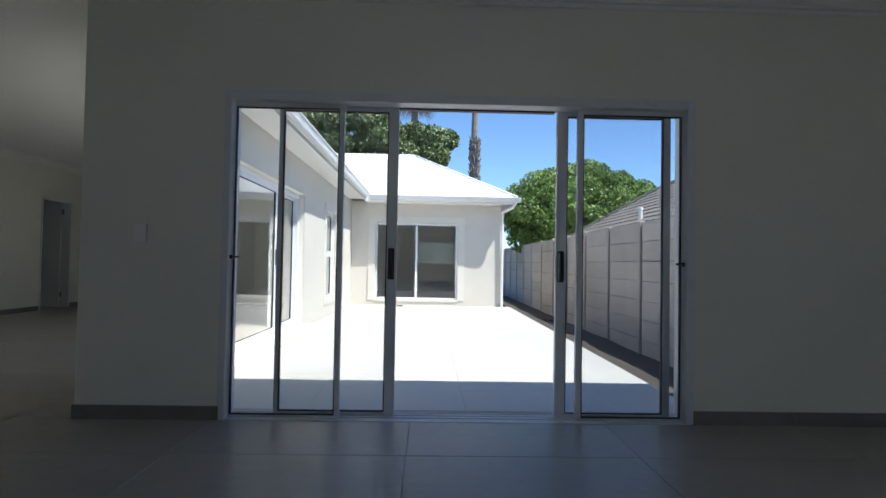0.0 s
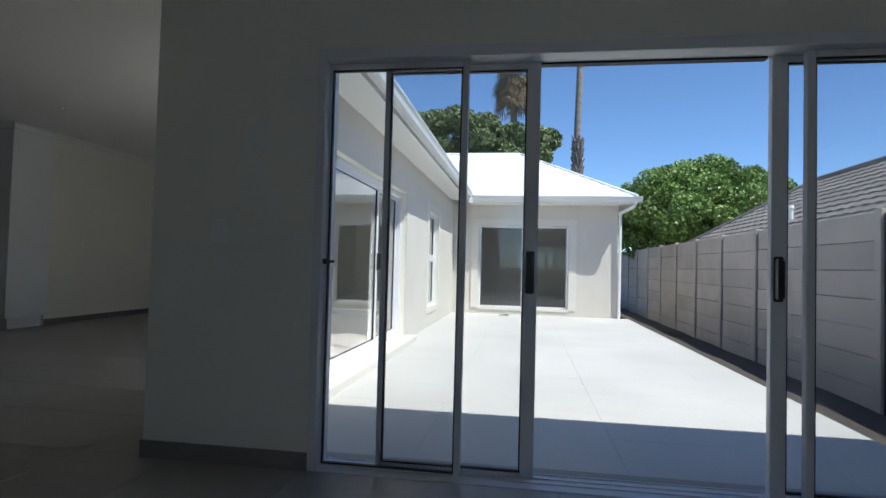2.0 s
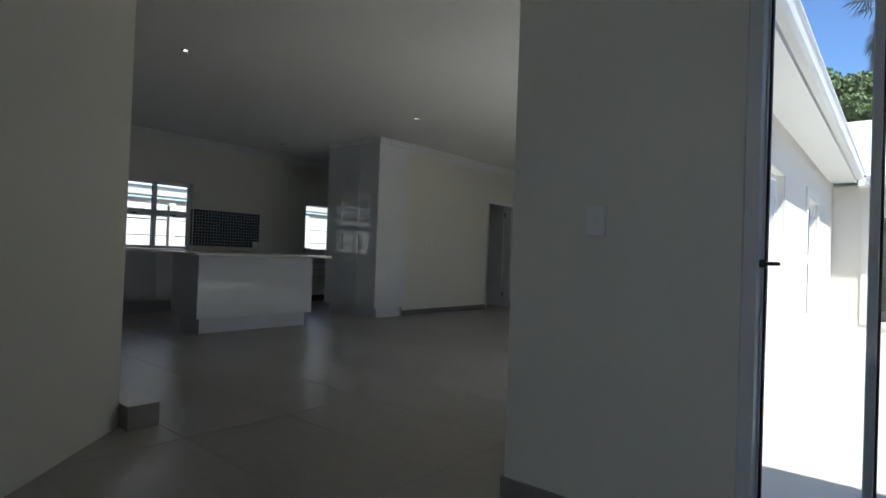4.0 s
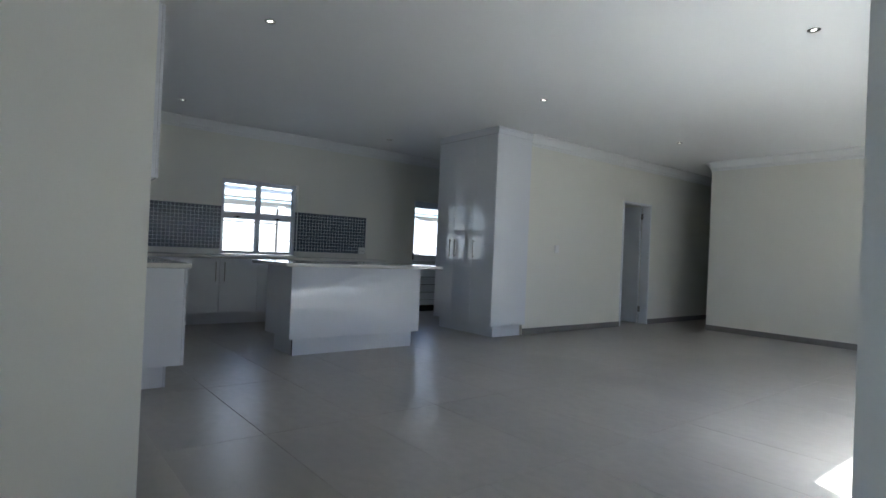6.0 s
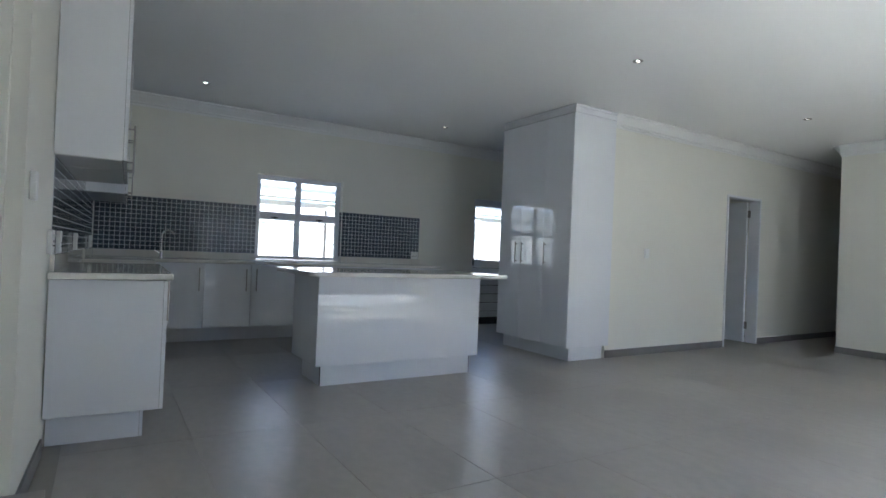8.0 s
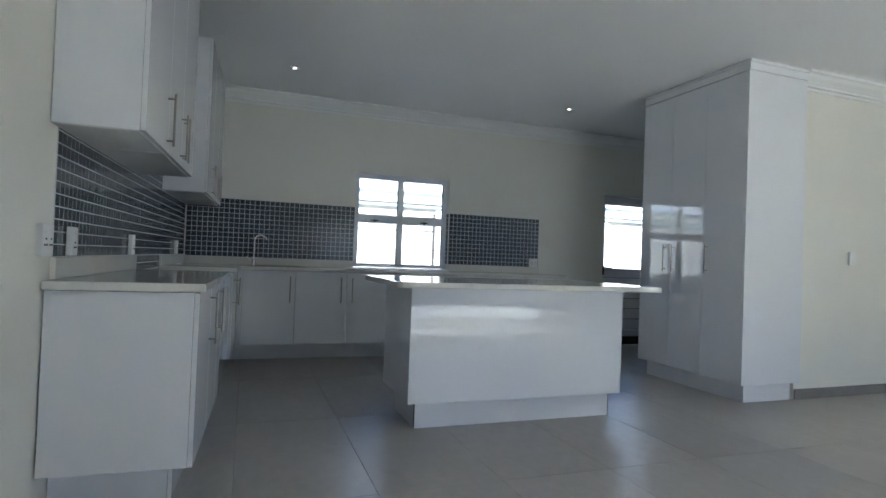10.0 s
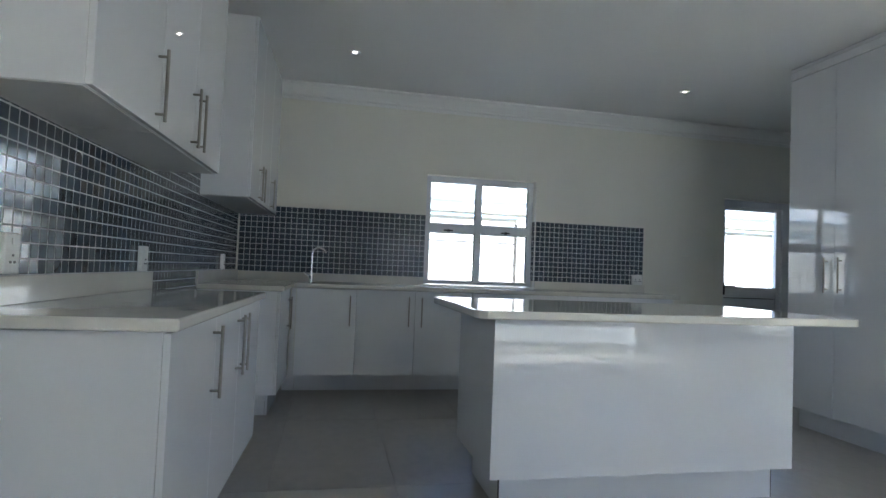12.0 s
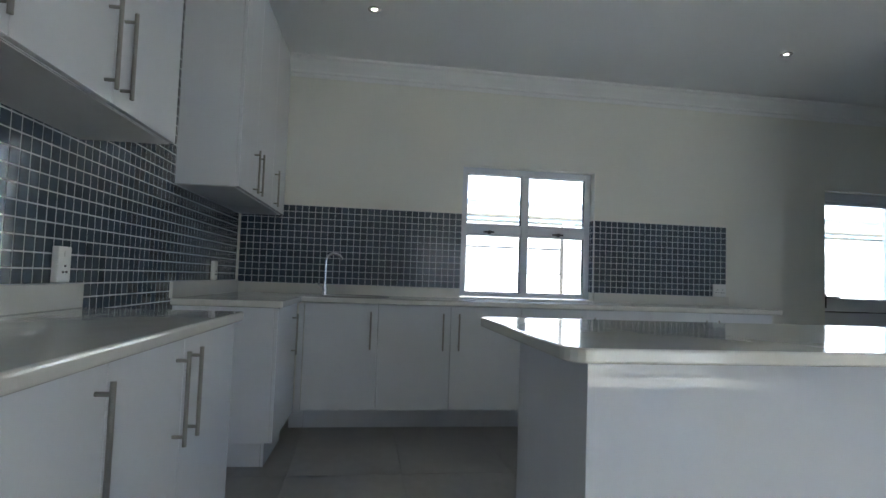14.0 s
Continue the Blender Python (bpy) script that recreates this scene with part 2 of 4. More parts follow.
ends = [(-5.561, SOUTH_Y - 0.01), (BACK_X + 0.002, SOUTH_Y + 0.141), (BACK_X + 0.002, SOUTH_Y - 0.2), (-5.561, SOUTH_Y - 0.2)]
foot = [bm.verts.new((x, y, 0)) for x, y in ends]
top = [bm.verts.new((x, y, CEILING)) for x, y in ends]
for i in range(4):
    bm.faces.new((foot[i], foot[(i + 1) % 4], top[(i + 1) % 4], top[i]))
bm.faces.new(foot), bm.faces.new(top)
bmesh.ops.recalc_face_normals(bm, faces=bm.faces)
structure("wall_kitchen_side", bm, PAINT, "cream painted kitchen side wall")
structure("wall_side_door", wall_cells("x", DOOR_Y - 0.2, DOOR_Y, -5.56, PIER[0], 0, CEILING, [(-5.52, -4.66, 0.26, 2.3)]), PAINT, "cream painted wall with a doorway above a step")
bm = bmesh.new()
a, b = Vector((PIER[0], PIER[1], 0)), Vector((-2.45, PIER[1] - 1.88, 0))
n = Vector((-1, -1, 0)).normalized() * 0.2
quad = [bm.verts.new(v) for v in (a, b, b + n, a + n)]
top = [bm.verts.new(v.co + Vector((0, 0, CEILING))) for v in quad]
for i in range(4):
    bm.faces.new((quad[i], quad[(i + 1) % 4], top[(i + 1) % 4], top[i]))
bm.faces.new(quad[::-1]), bm.faces.new(top)
bmesh.ops.recalc_face_normals(bm, faces=bm.faces)
structure("wall_slanting", bm, PAINT, "cream painted slanting wall beside the entrance room")
structure("wall_entrance_side", slab(-2.65, -3.0, 0, -2.45, 1.37, CEILING), PAINT, "plain cream painted wall of the entrance room")
# the opening is out of view, added and sized to let daylight in
structure("wall_entrance_back", wall_cells("x", -3.2, -3.002, -2.65, 3.8, 0, CEILING, [(-1.0, 2.2, 0.05, 2.2)]), PAINT, "cream painted back wall of the entrance room with an added window opening")
structure("wall_entrance_east", slab(3.602, -3.0, 0, 3.8, 4.252, CEILING), PAINT, "plain cream painted end wall of the entrance room")
structure("wall_scullery", slab(BACK_X + 0.002, 9.7, 0, HALL_X - 0.142, 9.84, CEILING), PAINT, "plain cream painted wall behind the tall cupboard")
structure("wall_cupboard_back", slab(-8.42, 8.37, 0, HALL_X - 0.142, 8.47, CEILING), PAINT, "plain cream painted wall behind the tall cupboard")
structure("wall_bedroom_end", slab(BACK_X + 0.002, 13.0, 0, HALL_X - 0.142, 13.15, CEILING), PAINT, "plain cream painted wall of the room beyond the hall door")
def two_wings(z0, z1):
    """The footprint of both wings of the house, without the courtyard between them."""
    bm = box(bmesh.new(), -10.25, -3.2, z0, OUT_X - 0.001, 16.15, z1)
    return box(bm, OUT_X - 0.001, -3.2, z0, 3.8, 4.251, z1)


structure("ceiling", two_wings(CEILING, CEILING + 0.18), CEIL, "flat white painted ceiling")

floor = structure("floor", two_wings(-0.62, -0.006), GROUT, "grey porcelain tiled floor with narrow joints")

# cornices
CORNICE_PROFILE = [(0, 0), (0.10, 0), (0.10, -0.018), (0.082, -0.026), (0.068, -0.05), (0.045, -0.075), (0.028, -0.098), (0.028, -0.115), (0.012, -0.12), (0.012, -0.145), (0, -0.145)]
bm = bmesh.new()
zc = CEILING - 0.0005
for p0, p1, inw in (((-2.357, SLIDER_Y), (3.6, SLIDER_Y), (0, -1)), ((BACK_X, 3.6), (BACK_X, 9.7), (1, 0)), ((HALL_X, 8.33), (HALL_X, 16.0), (1, 0)),
                    ((-6.404, NORTH_Y), (EAST_X, NORTH_Y), (0, -1)), ((-6.404, NORTH_Y), (-6.404, 16.0), (-1, 0)), ((EAST_X, SLIDER_Y), (EAST_X, NORTH_Y), (-1, 0)),
                    ((PIER[0], DOOR_Y), (-5.56, DOOR_Y), (0, 1)), ((-5.561, SOUTH_Y - 0.009), (-6.35, SOUTH_Y + 0.018), (0.034, 1)), ((PIER[0], PIER[1]), (-2.45, PIER[1] - 1.88), (0.7071, 0.7071)), ((BACK_X, 9.7), (HALL_X - 0.14, 9.7), (0, -1))):
    sweep(bm, (*p0, zc), (*p1, zc), (*inw, 0), CORNICE_PROFILE)
structure("trim_cornice", bm, CORNICE, "white moulded cornice along the ceiling")


# ---- ground outside ----
def ground_sheet():
    bm = bmesh.new()
    xs = [-3000, -60, -14, -10.27, 3.9, 14, 60, 3000]
    ys = [-3000, -60, -3.3, 4.26, 13.6, 20, 60, 3000]
    grid = [[bm.verts.new((x, y, -0.62)) for y in ys] for x in xs]
    for i in range(len(xs) - 1):
        for j in range(len(ys) - 1):
            bm.faces.new((grid[i][j], grid[i + 1][j], grid[i + 1][j + 1], grid[i][j + 1]))
    return bm


structure("ground", ground_sheet(), GROUND, "dry sandy ground round the houses")
bm = bmesh.new()
for u in range(24):
    for v in range(6):
        def soil(a, b):
            x, y = 1.702 + 1.9 * b / 6, 4.26 + 27.0 * a / 24
            return bm.verts.new((x, y, -0.06 - 0.40 * min(1, b / 5.3) + (0.012 * math.sin(3.1 * a + 1.7 * b) if b else 0)))
        bm.faces.new([soil(u, v), soil(u, v + 1), soil(u + 1, v + 1), soil(u + 1, v)])
bmesh.ops.remove_doubles(bm, verts=bm.verts, dist=1e-4)
bmesh.ops.recalc_face_normals(bm, faces=bm.faces)
structure("ground_strip", bm, SOIL, "bank of soil falling to the precast wall, shade put into its dark colour", smooth=True)
courtyard = structure("pavement_courtyard", slab(OUT_X + 0.002, 4.254, -0.62, 1.70, FAR_Y - 0.002, COURT_Z - 0.004), GROUT_PALE, "pale tiled courtyard floor in bright sun")
# unseen pale slab, added to throw sunlight up through the back window
structure("pavement_south", slab(-6.0, -10.0, -0.62, 7.0, -3.21, -0.05), PAVE, "unseen pale slab added behind the entrance room to bounce sunlight in")
structure("pavement_west", slab(-12.5, 2.0, -0.62, -10.27, 14.0, -0.05), PAVE, "pale paved side passage behind the kitchen")


# ---- windows and doors ----
def pane(parent, x0, y0, z0, x1, y1, z1, mat=GLASS):
    p = part("pane", slab(x0, y0, z0, x1, y1, z1), mat, parent, "clear glass pane")
    p.visible_shadow = False
    return p


def leaf_panel(door, x0, x1, y, z0, z1, stile_l, stile_r, name="sliding_panel", mat=ALU, glass=GLASS, rail=0.05, low=None):
    """A glazed aluminium panel in the plane y, with its stiles and rails in one frame, its seal and its pane."""
    bm = bmesh.new()
    d = 0.02
    low = rail if low is None else low
    box(bm, x0, y - d, z0, x0 + stile_l, y + d, z1, 0.003)
    box(bm, x1 - stile_r, y - d, z0, x1, y + d, z1, 0.003)
    box(bm, x0 + stile_l, y - d, z0, x1 - stile_r, y + d, z0 + low, min(0.003, low * 0.2))
    box(bm, x0 + stile_l, y - d, z1 - rail, x1 - stile_r, y + d, z1, 0.003)
    p = part(name, bm, mat, door)
    bm = bmesh.new()
    s = 0.007
    a, b, c, e = x0 + stile_l, x1 - stile_r, z0 + low, z1 - rail
    for q in ((a, c, a + s, e), (b - s, c, b, e), (a + s, c, b - s, c + s), (a + s, e - s, b - s, e)):
        box(bm, q[0], y - 0.012, q[1], q[2], y + 0.012, q[3])
    part("seal", bm, SEAL, p, "thin black glazing seal")
    g = part("pane", slab(a + 0.002, y - 0.003, c + 0.002, b - 0.002, y + 0.003, e - 0.002), glass, p, "clear glass pane")
    g.visible_shadow = False
    return p


def pull(parent, x, y, z, h=0.2, side=-1):
    bm = bmesh.new()
    box(bm, x - 0.02, y, z - h / 2, x + 0.02, y + side * 0.012, z + h / 2, 0.004)
    box(bm, x - 0.018, y + side * 0.012, z - h / 2 + 0.01, x - 0.002, y + side * 0.05, z + h / 2 - 0.01, 0.005)
    box(bm, x - 0.002, y + side * 0.03, z - h / 2 + 0.015, x + 0.014, y + side * 0.046, z + h / 2 - 0.015, 0.005)
    box(bm, x - 0.002, y + side * 0.012, z - 0.012, x + 0.01, y + side * 0.04, z + 0.012, 0.003)
    part("handle", bm, BLACK, parent, "black pull handle")


def big_slider():
    d = thing("door_1", (0, 0, 0), "white aluminium sliding glass door standing half open", "sliding door", kind="structure")
    bm = bmesh.new()
    box(bm, -1.498, 3.952, 0.0, -1.455, 4.115, 2.033, 0.003)
    box(bm, 1.396, 3.952, 0.0, 1.448, 4.115, 2.033, 0.003)
    box(bm, -1.455, 3.952, 1.975, 1.396, 4.115, 2.033, 0.003)
    box(bm, -1.455, 3.952, -0.004, 1.396, 4.15, 0.004, 0.001)
    for y in (4.02, 4.075, 4.13):
        box(bm, -1.455, y - 0.004, 0.004, 1.396, y + 0.004, 0.010)
    part("door_frame", bm, ALU, d, "white aluminium door frame with tracks")
    # thin black strip drawing the dark line under the door head
    part("head_strip", slab(-0.43, 4.07, 1.966, 0.58, 4.112, 1.9745), SEAL, d, "thin black strip under the door head")
    leaf_panel(d, -1.454, -0.768, 4.03, 0.005, 1.976, 0.006, 0.03, "fixed_panel", rail=0.03, low=0.012)
    leaf_panel(d, 0.717, 1.395, 4.03, 0.005, 1.976, 0.035, 0.006, "fixed_panel", rail=0.03, low=0.012)
    p = leaf_panel(d, -1.19, -0.428, 4.088, 0.011, 1.976, 0.026, 0.064, rail=0.03, low=0.016)
    pull(p, -0.462, 4.068, 0.97)
    q = leaf_panel(d, 0.597, 1.34, 4.088, 0.011, 1.976, 0.066, 0.045, rail=0.03, low=0.016)
    pull(q, 0.626, 4.068, 0.97)
    for x, s in ((-1.455, 1), (1.396, -1)):
        bm = bmesh.new()
        box(bm, x, 3.975, 0.985, x + s * 0.02, 4.0, 1.01, 0.003)
        box(bm, x + s * 0.02, 3.98, 0.992, x + s * 0.055, 3.995, 1.004, 0.003)
        part("latch", bm, BLACK, d, "small black latch on the jamb")


big_slider()


def wall_slider_2():
    """Sliding door in the outside wall of the open-plan room; built along x, then turned a quarter."""
    d = thing("door_2", (-2.20, 5.4, 0.0), "closed white aluminium sliding glass door on the courtyard", "sliding door", kind="structure", turn=90)
    w = 3.28
    bm = bmesh.new()
    for x0, x1, z0, z1 in ((0.003, 0.06, 0.053, 1.947), (w - 0.06, w - 0.003, 0.053, 1.947), (0.06, w - 0.06, 1.89, 1.947), (0.06, w - 0.06, 0.053, 0.085)):
        box(bm, x0, -0.05, z0, x1, 0.05, z1, 0.003)
    part("door_frame", bm, ALU, d, "white aluminium door frame")
    leaf_panel(d, 0.06, 2.16, -0.02, 0.085, 1.89, 0.05, 0.06, "sliding_panel", glass=GLASS_GREY)
    p = leaf_panel(d, 2.10, w - 0.06, 0.025, 0.085, 1.89, 0.06, 0.05, "fixed_panel", glass=GLASS_GREY)
    pull(d, 2.13, -0.04, 1.02)


wall_slider_2()
structure("window_sill_step", slab(OUT_X - 0.13, 5.35, -0.1, OUT_X + 0.16, 8.75, 0.048, bevel=0.008), PLASTER_BAND, "low plastered step below the courtyard door")


def grid_window(name, at, turn, w, z0, z1, cols, rows, label, bar=0.05, depth=0.05, glass=GLASS):
    """An aluminium window along local x; rows holds the heights of the transoms."""
    d = thing(name, at, label, "window", kind="structure", turn=turn)
    bm = bmesh.new()
    box(bm, 0.002, -depth / 2, z0 + 0.002, bar, depth / 2, z1 - 0.002, 0.004)
    box(bm, w - bar, -depth / 2, z0 + 0.002, w - 0.002, depth / 2, z1 - 0.002, 0.004)
    box(bm, bar, -depth / 2, z1 - bar, w - bar, depth / 2, z1 - 0.002, 0.004)
    box(bm, bar, -depth / 2, z0 + 0.002, w - bar, depth / 2, z0 + bar * 0.7, 0.004)
    for c in cols:
        box(bm, c - bar * 0.55, -depth / 2, z0 + bar * 0.7, c + bar * 0.55, depth / 2, z1 - bar, 0.004)
    xs = [bar] + [v for c in cols for v in (c - bar * 0.55, c + bar * 0.55)] + [w - bar]
    for r in rows:
        for a, b in zip(xs[::2], xs[1::2]):
            box(bm, a, -depth / 2, r - bar * 0.8, b, depth / 2, r + bar * 0.8, 0.004)
    part("window_frame", bm, ALU, d, "white aluminium window frame")
    zs = [z0 + bar * 0.7] + [v for r in rows for v in (r - bar * 0.8, r + bar * 0.8)] + [z1 - bar]
    for a, b in zip(xs[::2], xs[1::2]):
        for c, e in zip(zs[::2], zs[1::2]):
            g = pane(d, a - 0.004, -0.003, c - 0.004, b + 0.004, 0.003, e + 0.004, glass)
            bm = bmesh.new()
            s = 0.006
            for q in ((a, c, a + s, e), (b - s, c, b, e), (a + s, c, b - s, c + s), (a + s, e - s, b - s, e)):
                box(bm, q[0], -0.014, q[1], q[2], -0.0035, q[3])
                box(bm, q[0], 0.0035, q[1], q[2], 0.014, q[3])
            part("seal", bm, SEAL, g, "thin black glazing seal")
    return d


# unseen window, added to brighten the entrance room
grid_window("window_4", (-1.0, -3.1, 0), 0, 3.2, 0.05, 2.2, [0.8, 1.6, 2.4], [], "unseen wide white aluminium window added to light the entrance room", bar=0.06)
kitchen_window = grid_window("window_1", (BACK_X - 0.10, 5.11, 0), 90, 1.12, 0.935, 2.0, [0.545], [1.49], "white aluminium kitchen window with four panes", bar=0.055)
for y in (0.24, 0.83):
    bm = bmesh.new()
    box(bm, y - 0.045, -0.05, 1.462, y + 0.045, -0.027, 1.476, 0.003)
    box(bm, y - 0.01, -0.06, 1.452, y + 0.012, -0.03, 1.48, 0.003)
    part("window_catch", bm, BLACK, kitchen_window, "black window catch")
grid_window("window_2", (OUT_X - 0.09, 10.35, 0), 90, 1.0, 0.3, 1.9, [], [1.12], "white narrow courtyard window with a raised plaster surround", bar=0.07, glass=GLASS_GREY)
bm = bmesh.new()
for y0, y1, z0, z1 in ((10.22, 10.35, 0.2, 2.02), (11.35, 11.48, 0.2, 2.02), (10.35, 11.35, 1.9, 2.02), (10.35, 11.35, 0.2, 0.3)):
    box(bm, OUT_X, y0, z0, OUT_X + 0.02, y1, z1)
structure("trim_window_band", bm, PLASTER_BAND, "raised plaster band round the courtyard window")


def back_door():
    d = thing("door_3", (BACK_X - 0.12, 8.40, 0), "white aluminium back door, glazed above a slatted panel", "door", kind="structure", turn=90)
    w = 0.98
    bm = bmesh.new()
    for x0, x1, z0, z1 in ((0.002, 0.05, 0, 1.978), (w - 0.17, w - 0.002, 0, 1.978), (0.05, w - 0.17, 1.90, 1.978)):
        box(bm, x0, -0.05, z0, x1, 0.05, z1, 0.003)
    part("door_frame", bm, ALU, d)
    bm = bmesh.new()
    for x0, x1, z0, z1 in ((0.05, 0.09, 0.01, 1.9), (w - 0.23, w - 0.17, 0.01, 1.9), (0.09, w - 0.23, 1.87, 1.9), (0.09, w - 0.23, 0.90, 1.02), (0.09, w - 0.23, 0.01, 0.2)):
        box(bm, x0, -0.03, z0, x1, 0.03, z1, 0.003)
    p = part("door_leaf", bm, ALU, d)
    pane(p, 0.088, -0.003, 1.018, w - 0.228, 0.003, 1.872)
    for i in range(5):
        part("slat", slab(0.091, -0.012, 0.205 + 0.139 * i, w - 0.231, 0.012, 0.205 + 0.139 * i + 0.131, bevel=0.004), ALU, p)
    part("slat_backing", slab(0.089, -0.004, 0.2, w - 0.229, 0.004, 0.899), SEAL, p)
    part("weather_bar", slab(0.052, -0.045, 0.0, w - 0.172, -0.031, 0.11, bevel=0.003), SEAL, d, "dark weather bar at the foot")
    bm = bmesh.new()
    box(bm, 0.06, -0.05, 0.93, 0.085, -0.03, 1.06, 0.003)
    box(bm, 0.065, -0.075, 1.02, 0.20, -0.06, 1.035, 0.004)
    rod(bm, (0.072, -0.03, 1.027), (0.072, -0.07, 1.027), 0.008)
    part("door_handle", bm, BLACK, p, "black lever handle")


back_door()


def hall_door():
    d = thing("door_4", (HALL_X, 10.63, 0), "open white flush door in a white frame off the hall", "door", kind="structure")
    bm = bmesh.new()
    for y0, y1, z0, z1 in ((0.002, 0.035, 0, 2.058), (0.805, 0.838, 0, 2.058), (0.035, 0.805, 2.025, 2.058)):
        box(bm, -0.145, y0, z0, 0.012, y1, z1, 0.004)
    part("door_frame", bm, DOORW, d)
    leaf = part("door_leaf", slab(-0.93, 0.762, 0.008, -0.15, 0.80, 2.02, bevel=0.003), DOORW, d, "white flush door leaf swung open")
    for z in (0.25, 1.85):
        bm = bmesh.new()
        rod(bm, (-0.148, 0.80, z - 0.05), (-0.148, 0.80, z + 0.05), 0.009)
        box(bm, -0.147, 0.772, z - 0.05, -0.145 + 0.04, 0.776, z + 0.05)
        part("hinge", bm, STEEL, d, "steel hinge")


hall_door()


def step_door():
    d = thing("door_5", (-5.52, 3.10, 0.26), "closed white flush door above a tiled step", "door", kind="structure")
    bm = bmesh.new()
    for x0, x1, z0, z1 in ((0.002, 0.03, 0, 2.038), (0.83, 0.858, 0, 2.038), (0.03, 0.83, 2.01, 2.038)):
        box(bm, x0, -0.05, z0, x1, 0.05, z1, 0.003)
    part("door_frame", bm, DOORW, d)
    leaf = part("door_leaf", slab(0.032, -0.02, 0.006, 0.828, 0.02, 2.006, bevel=0.003), DOORW, d, "white flush door leaf")
    bm = bmesh.new()
    box(bm, 0.07, 0.02, 0.90, 0.105, 0.026, 1.09, 0.002)
    rod(bm, (0.088, 0.02, 1.06), (0.088, 0.06, 1.06), 0.009)
    box(bm, 0.075, 0.05, 1.05, 0.20, 0.066, 1.068, 0.005)
    part("door_handle", bm, STEEL, leaf, "steel lever handle on a keyhole plate")


step_door()
structure("step_tiled", slab(-5.555, DOOR_Y + 0.002, -0.004, PIER[0] + 0.12, DOOR_Y + 0.165, 0.13, bevel=0.003), TILE_FLOOR, "low grey tiled step below the side door")


# ---- kitchen ----
# the side run and its wall stand slightly out of square with the window wall
SIDE = Matrix.Translation((-6.35, SOUTH_Y + 0.017, 0)) @ Matrix.Rotation(-0.034, 4, "Z") @ Matrix.Translation((6.35, -SOUTH_Y, 0))


def swung(ob):
    """Turns a thing of the side run into line with its wall."""
    ob.matrix_world = SIDE @ ob.matrix_basis
    return ob


def bar_handle(parent, x, y, z, length=0.25):
    """A steel bar handle, upright, standing off the face y towards -y in its cabinet's own axes."""
    bm = bmesh.new()
    rod(bm, (x, y - 0.032, z - length / 2), (x, y - 0.032, z + length / 2), 0.006, sides=12)
    for dz in (-length / 2 + 0.025, length / 2 - 0.025):
        rod(bm, (x, y, z + dz), (x, y - 0.032, z + dz), 0.005, sides=10)
    part("handle", bm, STEEL, parent, "brushed steel bar handle", smooth=False)


def cabinet(name, at, turn, w, depth, z0, z1, doors, label, group, plinth=0.0, handle_z=0.7, plinth_in=0.09, under=False, plinth_ends=(0, 0)):
    """A kitchen unit: front along local x at local y = 0, facing -y. doors: (x0, x1, handle x or None)."""
    c = thing(name, at, label, "cabinet", group, turn=turn)
    part("body", box(bmesh.new(), 0.001, 0.02, z0, w - 0.001, depth, z1, 0.0015), GLOSS, c, "white gloss board carcass")
    if under:
        part("underside", slab(0.004, 0.024, z0 - 0.003, w - 0.004, depth - 0.002, z0 - 0.0005), BOARD, c, "matt pale underside")
    for x0, x1, hx in doors:
        d = part("door", box(bmesh.new(), x0 + 0.0015, 0.0, z0 + 0.001, x1 - 0.0015, 0.0185, z1 - 0.003, 0.0015, 2), GLOSS, c, "white gloss door")
        if hx is not None:
            bar_handle(d, hx, 0.0, handle_z)
    if plinth:
        part("plinth", box(bmesh.new(), plinth_ends[0], plinth_in, 0.0, w - plinth_ends[1], plinth_in + 0.016, plinth - 0.002, 0.001), GLOSS, c, "white recessed plinth board")
        if plinth_ends[0]:
            part("plinth", box(bmesh.new(), plinth_ends[0], plinth_in + 0.018, 0.0, plinth_ends[0] + 0.016, depth, plinth - 0.002, 0.001), GLOSS, c, "white recessed plinth board")
        if plinth_ends[1]:
            part("plinth", box(bmesh.new(), w - plinth_ends[1] - 0.016, plinth_in + 0.018, 0.0, w - plinth_ends[1], depth, plinth - 0.002, 0.001), GLOSS, c, "white recessed plinth board")
    return c


# side run, turned so that its fronts face the room (local x runs towards the back wall when turn is 180)
BASE_G, UP_G = "kitchen base units", "kitchen wall units"
FRONT_S = 3.807
swung(cabinet("base_cabinet", (-6.36, FRONT_S, 0), 180, 0.51, 0.54, 0.18, 0.885, [(0, 0.51, 0.465)], "white gloss base unit closing the kitchen side run", BASE_G, 0.18, 0.73, plinth_ends=(0.14, 0)))
swung(cabinet("base_cabinet", (-6.87, FRONT_S, 0), 180, 0.95, 0.54, 0.18, 0.885, [(0, 0.43, 0.375), (0.43, 0.95, 0.48)], "white gloss base unit with two doors beside the stove gap", BASE_G, 0.18, 0.73, plinth_ends=(0, 0.06)))
swung(cabinet("base_cabinet", (-8.705, FRONT_S, 0), 180, 0.675, 0.54, 0.18, 0.885, [(0, 0.67, 0.485)], "white gloss base unit in the kitchen corner", BASE_G, 0.18, 0.70, plinth_in=0.075, plinth_ends=(0.18, 0)))
FRONT_B = -9.40
for y0, y1, doors in ((3.97, 4.455, [(0, 0.485, 0.435)]), (4.455, 5.45, [(0, 0.495, 0.44), (0.495, 0.995, 0.55)]), (5.45, 6.43, [(0, 0.48, 0.43), (0.48, 0.98, 0.53)]), (6.43, 7.40, [(0, 0.46, 0.41), (0.46, 0.97, 0.51)])):
    cabinet("base_cabinet", (FRONT_B, y0, 0), 90, y1 - y0, 0.585, 0.18, 0.885, doors, "white gloss base unit under the window wall worktop", BASE_G, 0.18, 0.71, plinth_in=0.26)
